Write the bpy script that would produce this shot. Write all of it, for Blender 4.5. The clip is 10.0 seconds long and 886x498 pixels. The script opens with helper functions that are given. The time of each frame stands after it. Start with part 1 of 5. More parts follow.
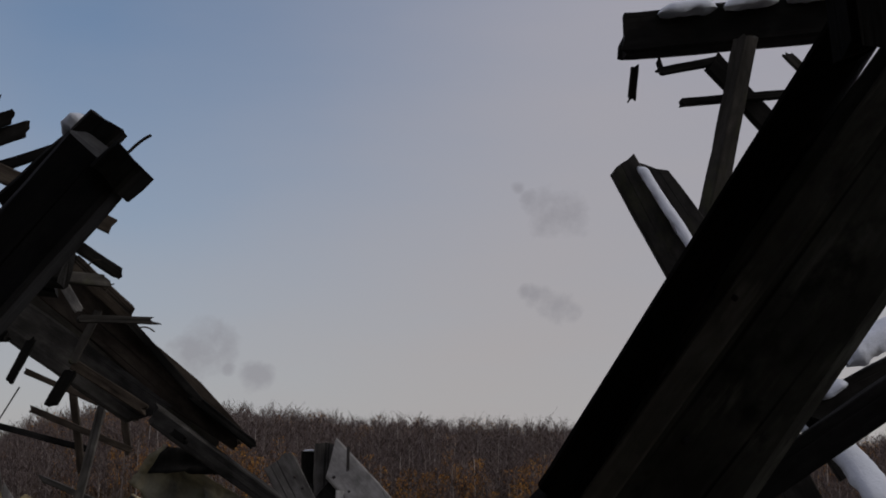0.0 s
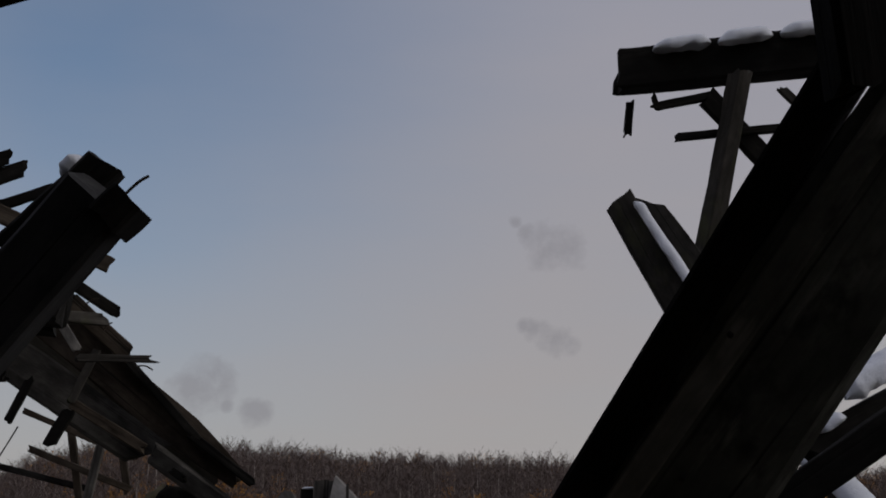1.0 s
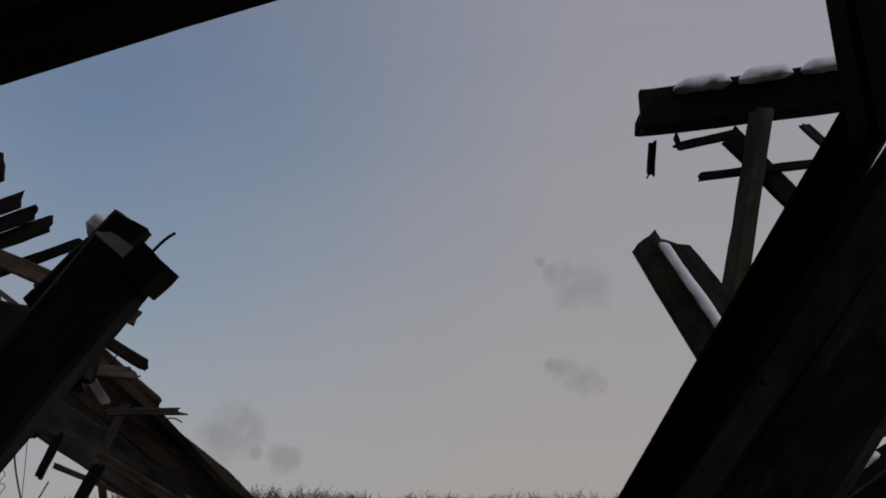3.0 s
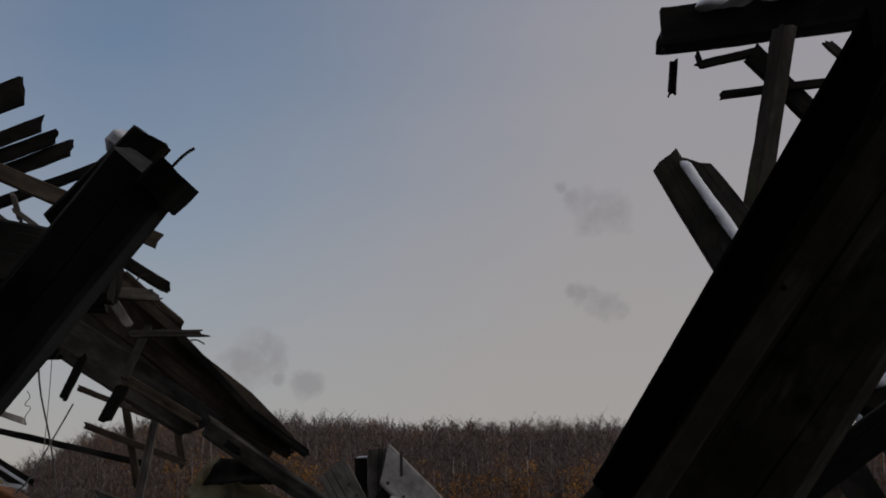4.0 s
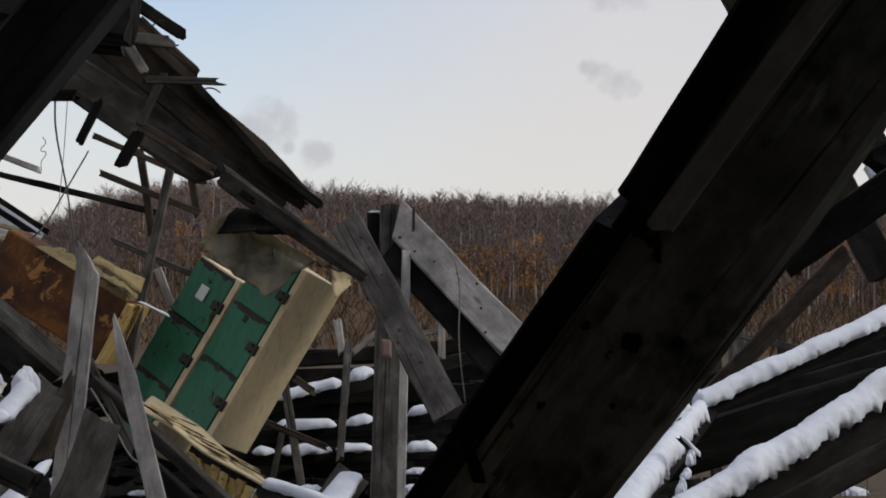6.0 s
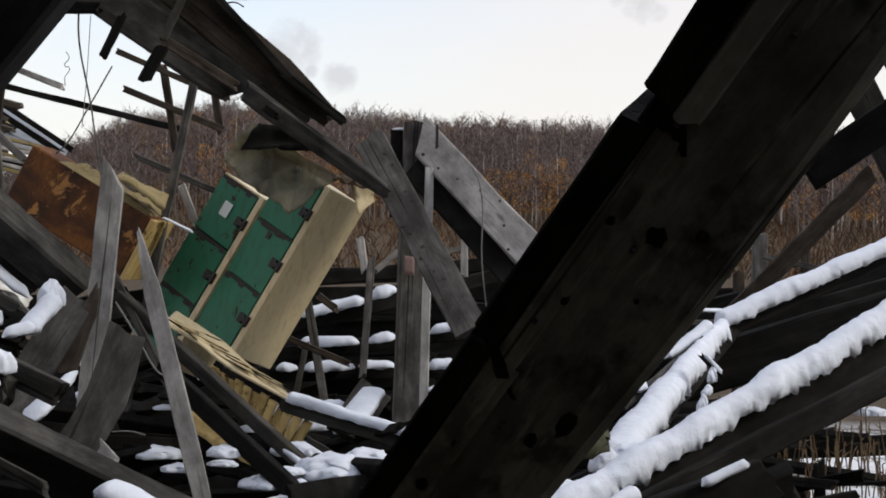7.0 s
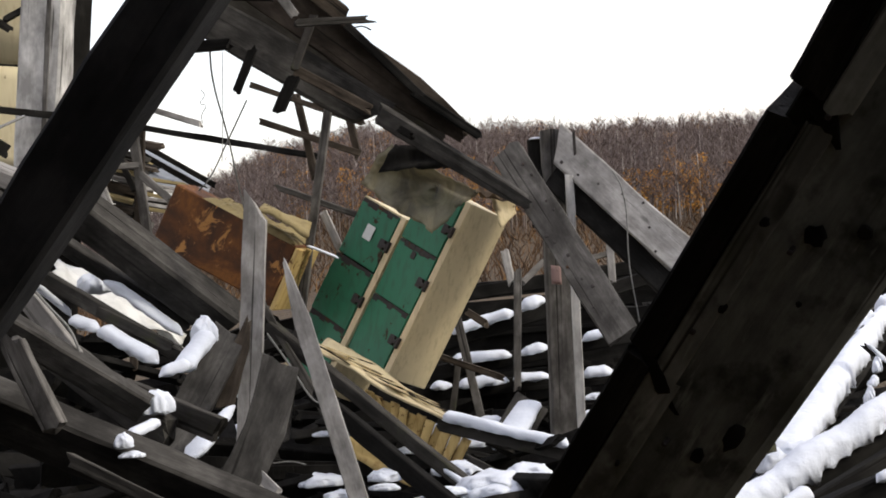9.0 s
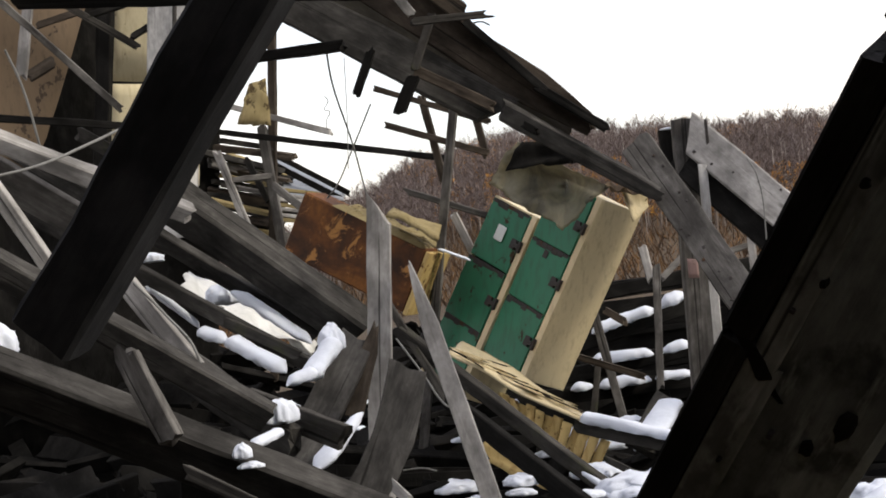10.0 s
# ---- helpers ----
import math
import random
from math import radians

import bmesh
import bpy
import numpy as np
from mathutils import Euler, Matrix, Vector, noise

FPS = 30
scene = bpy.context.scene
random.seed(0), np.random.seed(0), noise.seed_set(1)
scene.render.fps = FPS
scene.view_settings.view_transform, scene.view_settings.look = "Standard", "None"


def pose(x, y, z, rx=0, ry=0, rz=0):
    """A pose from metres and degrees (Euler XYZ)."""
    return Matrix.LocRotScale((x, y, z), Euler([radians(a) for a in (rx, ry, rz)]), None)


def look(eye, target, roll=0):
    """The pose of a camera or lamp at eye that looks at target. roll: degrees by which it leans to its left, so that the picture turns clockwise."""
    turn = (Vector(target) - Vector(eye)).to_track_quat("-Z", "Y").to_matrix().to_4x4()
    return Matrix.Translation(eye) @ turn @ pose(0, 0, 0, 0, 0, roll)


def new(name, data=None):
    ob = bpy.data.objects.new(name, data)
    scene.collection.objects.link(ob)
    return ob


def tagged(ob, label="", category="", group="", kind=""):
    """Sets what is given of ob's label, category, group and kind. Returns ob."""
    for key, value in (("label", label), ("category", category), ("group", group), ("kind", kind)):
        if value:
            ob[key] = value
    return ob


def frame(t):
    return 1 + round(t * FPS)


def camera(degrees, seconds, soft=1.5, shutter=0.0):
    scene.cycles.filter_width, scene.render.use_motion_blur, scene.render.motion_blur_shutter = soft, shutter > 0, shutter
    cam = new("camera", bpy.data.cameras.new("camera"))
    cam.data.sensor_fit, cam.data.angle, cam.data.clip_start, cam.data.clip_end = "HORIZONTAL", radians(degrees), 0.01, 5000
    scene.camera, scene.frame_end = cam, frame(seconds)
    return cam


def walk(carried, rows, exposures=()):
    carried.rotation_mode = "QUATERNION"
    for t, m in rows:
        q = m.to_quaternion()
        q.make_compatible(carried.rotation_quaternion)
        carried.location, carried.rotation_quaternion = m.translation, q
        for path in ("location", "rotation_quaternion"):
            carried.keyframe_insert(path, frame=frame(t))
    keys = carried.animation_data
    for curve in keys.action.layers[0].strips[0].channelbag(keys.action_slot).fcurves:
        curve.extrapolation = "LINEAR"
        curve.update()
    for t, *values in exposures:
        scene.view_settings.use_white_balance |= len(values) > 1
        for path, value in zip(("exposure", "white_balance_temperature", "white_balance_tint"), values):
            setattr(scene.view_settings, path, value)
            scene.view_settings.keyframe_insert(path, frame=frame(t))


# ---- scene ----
# directions in the sky: the blue break, and the scud clouds with their sizes
BLUE = (-133.5, 930.5, 341.1)
SCUDS = [((135.9, 963.3, 231.5), 0.0085), ((144.9, 962.0, 231.4), 0.0085), ((128.6, 963.0, 237.0), 0.006), ((121.3, 963.0, 240.7), 0.004), ((112.8, 961.9, 248.9), 0.0025), ((118.3, 976.0, 182.6), 0.003), ((125.5, 975.7, 179.6), 0.0045), ((132.7, 975.3, 176.7), 0.006), ((140.0, 974.9, 173.3), 0.006), ((148.9, 974.1, 170.0), 0.004), ((-96.3, 985.5, 139.7), 0.009), ((-87.5, 986.0, 141.6), 0.011), ((-80.5, 985.7, 148.1), 0.009), ((-73.3, 987.2, 141.9), 0.005), ((-71.3, 988.7, 132.0), 0.003), ((-53.4, 990.3, 127.9), 0.006), ((-48.0, 990.5, 128.7), 0.0045)]
# ---- camera ----
cam = camera(32.0, 10.0, soft=1.8)
PATH = [
    (0, look((0.057, -0.083, 1.88), (0.188, 1.868, 2.3), 0.3)),
    (0.5, look((0.059, -0.08, 1.885), (0.191, 1.867, 2.325), 0.0)),
    (1, look((0.058, -0.099, 1.884), (0.191, 1.842, 2.348), -0.2)),
    (1.5, look((0.052, -0.084, 1.894), (0.18, 1.852, 2.38), -0.7)),
    (2, look((0.053, -0.083, 1.903), (0.164, 1.846, 2.417), -1.7)),
    (2.2, look((0.053, -0.116, 1.899), (0.167, 1.81, 2.425), -1.4)),
    (3.3, look((0.052, -0.095, 1.904), (0.148, 1.839, 2.407), -1.5)),
    (3.5, look((0.052, -0.092, 1.895), (0.143, 1.847, 2.377), -1.5)),
    (4, look((0.055, -0.087, 1.876), (0.128, 1.866, 2.301), -1.5)),
    (4.5, look((0.05, -0.075, 1.857), (0.112, 1.893, 2.208), -1.3)),
    (5, look((0.029, -0.084, 1.805), (0.091, 1.897, 2.078), -0.6)),
    (5.5, look((0.032, -0.053, 1.799), (0.087, 1.936, 2.003), -0.5)),
    (6, look((0.023, -0.076, 1.766), (0.081, 1.918, 1.901), 0.2)),
    (7.3, look((0.019, -0.077, 1.708), (0.032, 1.923, 1.723), 0.4)),
    (7.5, look((0.024, -0.06, 1.706), (0.021, 1.94, 1.706), 0.1)),
    (8, look((0.034, -0.045, 1.695), (-0.002, 1.955, 1.668), -1.0)),
    (8.5, look((0.025, -0.015, 1.716), (-0.078, 1.982, 1.713), -3.2)),
    (9, look((0.017, 0.007, 1.735), (-0.14, 2.0, 1.79), -3.7)),
    (9.5, look((0.1, 0.141, 1.709), (-0.085, 2.132, 1.76), -6.4)),
    (10, look((0.125, 0.244, 1.694), (-0.224, 2.211, 1.772), -5.8)),
]
walk(cam, PATH, [(0.0, 0.12, 6600, 12), (1.0, 0.0, 6650, 12), (2.0, 0.0, 6750, 12), (3.5, -0.05, 6850, 11), (4.5, 0.05, 6900, 11), (5.0, 0.35, 6800, 10), (5.5, 0.75, 6750, 9), (6.2, 1.12, 6700, 8), (7.3, 1.5, 6700, 8), (7.8, 1.65, 6750, 8), (8.5, 1.95, 6900, 9), (10.0, 1.92, 7050, 9)])

# ---- sky and sun ----
world = bpy.data.worlds.new("sky")
scene.world = world
world.use_nodes = True
wt = world.node_tree
wt.nodes.clear()


def wnode(kind, **kw):
    n = wt.nodes.new(kind)
    for k, v in kw.items():
        n.inputs[k].default_value = v
    return n


def wmath(op, a, b=None, clamp=False):
    n = wt.nodes.new("ShaderNodeMath")
    n.operation, n.use_clamp = op, clamp
    for i, v in enumerate((a, b)):
        if v is None:
            continue
        if isinstance(v, (int, float)):
            n.inputs[i].default_value = v
        else:
            wt.links.new(v, n.inputs[i])
    return n.outputs[0]


SUN_EL, SUN_AZ = radians(36), radians(104)
sky = wt.nodes.new("ShaderNodeTexSky")
sky.sky_type = "NISHITA"
sky.sun_disc = False
sky.sun_elevation, sky.sun_rotation = SUN_EL, SUN_AZ
coord = wt.nodes.new("ShaderNodeTexCoord")
DIRV = coord.outputs["Generated"]
veil = wnode("ShaderNodeTexNoise", Scale=2.2, Detail=4.0, Roughness=0.5)
wt.links.new(DIRV, veil.inputs["Vector"])
streak = wt.nodes.new("ShaderNodeMapping")
streak.inputs["Scale"].default_value = (1.0, 1.0, 4.5)
wt.links.new(DIRV, streak.inputs["Vector"])
wisps = wnode("ShaderNodeTexNoise", Scale=5.0, Detail=5.0, Roughness=0.55)
wt.links.new(streak.outputs[0], wisps.inputs["Vector"])


def toward(v):
    """Cosine between the view of the sky and a direction."""
    d = wt.nodes.new("ShaderNodeVectorMath")
    d.operation = "DOT_PRODUCT"
    wt.links.new(DIRV, d.inputs[0])
    d.inputs[1].default_value = Vector(v).normalized()
    return d.outputs["Value"]


# a break of blue in the veil of high cloud
gap = wmath("POWER", wmath("MULTIPLY", wmath("SUBTRACT", toward(BLUE), 0.945), 1 / 0.055, True), 2.2)
gap = wmath("MULTIPLY", gap, wmath("ADD", wmath("MULTIPLY", veil.outputs["Fac"], 1.1), 0.32), True)
cover = wmath("SUBTRACT", 0.9, wmath("MULTIPLY", gap, 0.9), True)
cover = wmath("ADD", cover, wmath("MULTIPLY", wmath("SUBTRACT", wisps.outputs["Fac"], 0.5), 0.22), True)
ramp = wt.nodes.new("ShaderNodeValToRGB")
up = wt.nodes.new("ShaderNodeSeparateXYZ")
wt.links.new(DIRV, up.inputs[0])
wt.links.new(up.outputs["Z"], ramp.inputs["Fac"])
ramp.color_ramp.elements[0].position, ramp.color_ramp.elements[0].color = 0.05, (3.95, 3.74, 3.62, 1)
ramp.color_ramp.elements[1].position, ramp.color_ramp.elements[1].color = 0.45, (3.34, 3.38, 4.0, 1)
mixc = wt.nodes.new("ShaderNodeMix")
mixc.data_type = "RGBA"
wt.links.new(cover, mixc.inputs["Factor"])
wt.links.new(sky.outputs["Color"], mixc.inputs["A"])
wt.links.new(ramp.outputs["Color"], mixc.inputs["B"])
# small ragged scud clouds under the veil
fray = wnode("ShaderNodeTexNoise", Scale=70.0, Detail=4.0, Roughness=0.6)
wt.links.new(DIRV, fray.inputs["Vector"])
scud = None
for v, size in SCUDS:
    near = wmath("SUBTRACT", 1.0, wmath("DIVIDE", wmath("SUBTRACT", 1.0, toward(v)), 2.0 * size * size))
    near = wmath("MULTIPLY", wmath("ADD", near, wmath("MULTIPLY", wmath("SUBTRACT", fray.outputs["Fac"], 0.54), 2.4)), 1.0, True)
    scud = near if scud is None else wmath("MAXIMUM", scud, near)
dark = wt.nodes.new("ShaderNodeMix")
dark.data_type = "RGBA"
wt.links.new(wmath("MULTIPLY", scud, 0.5), dark.inputs["Factor"])
wt.links.new(mixc.outputs["Result"], dark.inputs["A"])
dark.inputs["B"].default_value = (2.2, 2.2, 2.45, 1)
back = wnode("ShaderNodeBackground", Strength=0.092)
wt.links.new(dark.outputs["Result"], back.inputs["Color"])
wout = wt.nodes.new("ShaderNodeOutputWorld")
wt.links.new(back.outputs[0], wout.inputs["Surface"])

sun_data = bpy.data.lights.new("sun", "SUN")
sun_data.energy, sun_data.angle, sun_data.color = 0.7, radians(12), (1.0, 0.95, 0.88)
sun = new("sun", sun_data)
sun.matrix_world = look((math.sin(SUN_AZ) * math.cos(SUN_EL) * 50, math.cos(SUN_AZ) * math.cos(SUN_EL) * 50, math.sin(SUN_EL) * 50), (0, 0, 0))


# ---- materials ----
class Nodes:
    """A short way to write node materials."""

    def __init__(self, name):
        self.m = bpy.data.materials.new(name)
        self.m.use_nodes = True
        self.t = self.m.node_tree
        self.bsdf = self.t.nodes["Principled BSDF"]
        self.co = self.t.nodes.new("ShaderNodeTexCoord").outputs["Object"]
        self.rand = self.t.nodes.new("ShaderNodeObjectInfo").outputs["Random"]

    def put(self, value, socket):
        if isinstance(value, (int, float, tuple)):
            socket.default_value = value
        else:
            self.t.links.new(value, socket)

    def math(self, op, a, b=0.0, clamp=False):
        n = self.t.nodes.new("ShaderNodeMath")
        n.operation, n.use_clamp = op, clamp
        self.put(a, n.inputs[0]), self.put(b, n.inputs[1])
        return n.outputs[0]

    def scaled(self, sx, sy, sz, shift=True):
        n = self.t.nodes.new("ShaderNodeMapping")
        self.put(self.co, n.inputs["Vector"])
        n.inputs["Scale"].default_value = (sx, sy, sz)
        if shift:
            c = self.t.nodes.new("ShaderNodeCombineXYZ")
            for i in range(3):
                self.put(self.math("MULTIPLY", self.rand, 37.0 + 11 * i), c.inputs[i])
            self.put(c.outputs[0], n.inputs["Location"])
        return n.outputs[0]

    def noise(self, vec, scale, detail=4.0, rough=0.55, warp=0.0):
        n = self.t.nodes.new("ShaderNodeTexNoise")
        self.put(vec, n.inputs["Vector"])
        n.inputs["Scale"].default_value, n.inputs["Detail"].default_value = scale, detail
        n.inputs["Roughness"].default_value, n.inputs["Distortion"].default_value = rough, warp
        return n.outputs["Fac"]

    def ramp(self, fac, *stops):
        n = self.t.nodes.new("ShaderNodeValToRGB")
        self.put(fac, n.inputs["Fac"])
        r = n.color_ramp
        while len(r.elements) < len(stops):
            r.elements.new(0.5)
        for e, (p, c) in zip(r.elements, stops):
            e.position = p
            e.color = (*c, 1) if isinstance(c, tuple) else (c, c, c, 1)
        return n.outputs["Color"]

    def mix(self, fac, a, b, mode="MIX"):
        n = self.t.nodes.new("ShaderNodeMix")
        n.data_type, n.blend_type = "RGBA", mode
        self.put(fac, n.inputs["Factor"])
        for v, s in ((a, "A"), (b, "B")):
            self.put((*v, 1) if isinstance(v, tuple) else v, n.inputs[s])
        return n.outputs["Result"]

    def done(self, color, rough=0.85, bump=None, depth=0.01, strength=0.6, metal=0.0, spec=0.3):
        b = self.bsdf
        self.put((*color, 1) if isinstance(color, tuple) else color, b.inputs["Base Color"])
        self.put(rough, b.inputs["Roughness"]), self.put(metal, b.inputs["Metallic"])
        b.inputs["Specular IOR Level"].default_value = spec
        if bump is not None:
            n = self.t.nodes.new("ShaderNodeBump")
            n.inputs["Strength"].default_value, n.inputs["Distance"].default_value = strength, depth
            self.put(bump, n.inputs["Height"])
            self.put(n.outputs[0], b.inputs["Normal"])
        return self.m


def wood(name, dark, mid, light, spread=0.5, moss=0.0, spots=0.0):
    """Weathered timber: grain along the piece's length, checks, knots and blotches."""
    n = Nodes(name)
    grain = n.noise(n.scaled(52, 52, 1.9), 1.0, 6, 0.7, 0.5)
    fine = n.noise(n.scaled(140, 140, 4.0), 1.0, 3, 0.6)
    blotch = n.noise(n.scaled(4.5, 4.5, 2.6), 1.0, 6, 0.62)
    checks = n.noise(n.scaled(38, 38, 0.55), 1.0, 2, 0.5, 0.6)
    crack = n.ramp(checks, (0.30, 1.0), (0.36, 0.0))
    knots = n.t.nodes.new("ShaderNodeTexVoronoi")
    n.put(n.scaled(6.0, 6.0, 2.2), knots.inputs["Vector"])
    knots.inputs["Scale"].default_value = 1.0
    knot = n.ramp(knots.outputs["Distance"], (0.05, 1.0), (0.13, 0.0))
    broad = n.noise(n.scaled(8, 8, 3.2), 1.0, 7, 0.68, 0.6)
    col = n.ramp(n.math("ADD", n.math("MULTIPLY", grain, 0.3), n.math("MULTIPLY", broad, 0.7)), (0.34, dark), (0.5, mid), (0.66, light))
    col = n.mix(n.math("MULTIPLY", fine, 0.22), col, dark)
    col = n.mix(n.ramp(blotch, (0.4, 0.0), (0.62, 0.75)), col, tuple(c * 0.55 for c in dark))
    tone = n.math("ADD", n.math("MULTIPLY", n.rand, spread), 1.0 - spread * 0.5)
    grey = n.t.nodes.new("ShaderNodeCombineColor")
    for i in range(3):
        n.put(tone, grey.inputs[i])
    col = n.mix(1.0, col, grey.outputs[0], "MULTIPLY")
    col = n.mix(n.math("MULTIPLY", crack, 0.8), col, (0.012, 0.011, 0.010))
    col = n.mix(n.math("MULTIPLY", knot, 0.7), col, tuple(c * 0.4 for c in dark))
    if moss:
        col = n.mix(n.ramp(n.noise(n.scaled(7, 7, 5), 1.0, 5, 0.6), (0.55, 0.0), (0.7, moss)), col, (0.05, 0.055, 0.025))
    if spots:
        col = n.mix(n.ramp(n.noise(n.scaled(11, 11, 8), 1.0, 4, 0.6), (0.54, 0.0), (0.66, spots)), col, tuple(c * 0.3 for c in dark))
        col = n.mix(n.ramp(n.noise(n.scaled(30, 30, 5), 1.0, 4, 0.6), (0.58, 0.0), (0.7, spots)), col, light)
    h = n.math("SUBTRACT", n.math("ADD", grain, n.math("MULTIPLY", fine, 0.4)), n.math("MULTIPLY", crack, 1.2))
    return n.done(col, n.ramp(blotch, (0.3, 0.7), (0.7, 0.95)), h, 0.004, 0.6, spec=0.08)


WOOD_GREY = wood("weathered_grey_wood", (0.055, 0.051, 0.047), (0.135, 0.128, 0.118), (0.24, 0.23, 0.215))
WOOD_PALE = wood("pale_grey_wood", (0.2, 0.19, 0.175), (0.40, 0.385, 0.36), (0.54, 0.52, 0.49), 0.2)
WOOD_DARK = wood("damp_dark_wood", (0.028, 0.026, 0.023), (0.056, 0.052, 0.046), (0.10, 0.093, 0.082), 0.5, 0.5)
# Shade of voids and backlit timbers put into the colour; also real knots.
WOOD_BLACK = wood("shaded_black_wood", (0.006, 0.0057, 0.005), (0.0125, 0.0118, 0.0105), (0.027, 0.0255, 0.0225), 0.5)
WOOD_MID = wood("soaked_grey_wood", (0.028, 0.0265, 0.0245), (0.064, 0.061, 0.056), (0.125, 0.119, 0.11), 0.4)
WOOD_BRACE = wood("mildewed_timber", (0.082, 0.088, 0.08), (0.18, 0.192, 0.172), (0.29, 0.305, 0.27), 0.1, 0.5, 0.75)
WOOD_STRIP = wood("mildewed_strip", (0.12, 0.125, 0.112), (0.24, 0.25, 0.225), (0.36, 0.37, 0.33), 0.1, 0.4, 0.6)
WOOD_SMOOTH = wood("smoke_dark_wood", (0.027, 0.028, 0.03), (0.042, 0.043, 0.045), (0.06, 0.06, 0.061), 0.2)
WOOD_WHITE = wood("whitened_wood", (0.34, 0.33, 0.31), (0.62, 0.61, 0.58), (0.76, 0.75, 0.72), 0.15)
WOOD_BROWN = wood("brown_stained_wood", (0.036, 0.029, 0.023), (0.072, 0.058, 0.045), (0.125, 0.104, 0.082), 0.5)

n = Nodes("snow")
lump = n.noise(n.scaled(1, 1, 1, False), 9.0, 6, 0.6)
grit = n.noise(n.scaled(1, 1, 1, False), 90.0, 3, 0.6)
SNOW = n.done(n.mix(n.ramp(lump, (0.35, 0.0), (0.75, 0.3)), (0.66, 0.70, 0.77), (0.54, 0.59, 0.67)), 0.65, n.math("ADD", lump, n.math("MULTIPLY", grit, 0.12)), 0.025, 0.5, spec=0.4)
SNOW.node_tree.nodes["Principled BSDF"].inputs["Subsurface Weight"].default_value = 0.0


def painted(name, paint, under, amount=0.5, rough=0.5, dirt=(0.05, 0.04, 0.03), grime=0.45):
    """Paint on sheet metal or board, chipped to what lies under it, with streaks of grime."""
    n = Nodes(name)
    big = n.noise(n.scaled(2.5, 2.5, 1.4), 1.0, 5, 0.6)
    chips = n.noise(n.scaled(9, 9, 7), 1.0, 8, 0.68)
    streaks = n.noise(n.scaled(22, 22, 1.5), 1.0, 4, 0.6)
    col = n.mix(n.ramp(big, (0.35, 0.0), (0.7, 0.5)), paint, tuple(c * 0.66 for c in paint))
    col = n.mix(n.ramp(streaks, (0.5, 0.0), (0.78, grime)), col, dirt)
    chip = n.ramp(n.math("ADD", n.math("MULTIPLY", chips, 0.75), n.math("MULTIPLY", big, 0.25)), (0.63 - 0.1 * amount, 0.0), (0.66 - 0.1 * amount, 1.0))
    rust = n.mix(n.noise(n.scaled(40, 40, 40), 1.0, 4), under, tuple(c * 0.35 for c in under))
    col = n.mix(chip, col, rust)
    return n.done(col, n.mix(chip, (rough,) * 3, (0.9,) * 3), n.math("SUBTRACT", n.math("MULTIPLY", big, 0.5), n.math("MULTIPLY", chip, 0.5)), 0.004, 0.5)


GREEN = painted("green_paint", (0.02, 0.15, 0.08), (0.06, 0.035, 0.02), 0.45, 0.45, (0.03, 0.05, 0.03), 0.6)
CREAM = painted("cream_paint", (0.62, 0.52, 0.32), (0.20, 0.12, 0.06), 0.15, 0.55, (0.20, 0.15, 0.08), 0.5)
n = Nodes("rusted_sheet")
big = n.noise(n.scaled(3.2, 3.2, 3.2), 1.0, 6, 0.6, 0.6)
fine = n.noise(n.scaled(24, 24, 16), 1.0, 6, 0.65)
col = n.ramp(big, (0.34, (0.022, 0.009, 0.004)), (0.5, (0.085, 0.03, 0.007)), (0.64, (0.18, 0.066, 0.012)))
col = n.mix(n.ramp(fine, (0.42, 0.0), (0.7, 0.6)), col, (0.045, 0.017, 0.006))
scale = n.ramp(n.noise(n.scaled(7, 7, 6), 1.0, 7, 0.7, 0.8), (0.56, 0.0), (0.62, 1.0))
RUST = n.done(n.mix(scale, col, (0.36, 0.17, 0.05)), 0.75, n.math("ADD", fine, scale), 0.006, 0.6)
OCHRE = painted("ochre_board", (0.58, 0.42, 0.17), (0.16, 0.075, 0.02), 0.6, 0.8, (0.22, 0.11, 0.025), 0.8)
FOAM = painted("yellowed_foam", (0.27, 0.215, 0.105), (0.10, 0.07, 0.03), 0.7, 0.95, (0.12, 0.09, 0.04), 0.7)
WALL = painted("cream_plaster", (0.66, 0.58, 0.38), (0.25, 0.20, 0.13), 0.2, 0.9, (0.30, 0.22, 0.12), 0.5)
IRON = painted("rusty_iron", (0.035, 0.03, 0.028), (0.09, 0.045, 0.022), 0.6, 0.7)
SHEET = painted("grey_roof_sheet", (0.20, 0.215, 0.23), (0.22, 0.14, 0.09), 0.3, 0.5)
CLOTH = painted("brown_tar_paper", (0.15, 0.108, 0.07), (0.07, 0.05, 0.035), 0.5, 0.95)
PAPER = painted("white_label", (0.62, 0.65, 0.62), (0.35, 0.36, 0.33), 0.2, 0.8, (0.3, 0.3, 0.27), 0.3)
PINK = painted("faded_red_label", (0.36, 0.24, 0.22), (0.25, 0.19, 0.16), 0.4, 0.8)
OLIVE = painted("olive_canvas", (0.075, 0.075, 0.045), (0.04, 0.035, 0.02), 0.4, 0.95)
CABLE = painted("grey_cable", (0.20, 0.20, 0.19), (0.08, 0.08, 0.07), 0.4, 0.7)

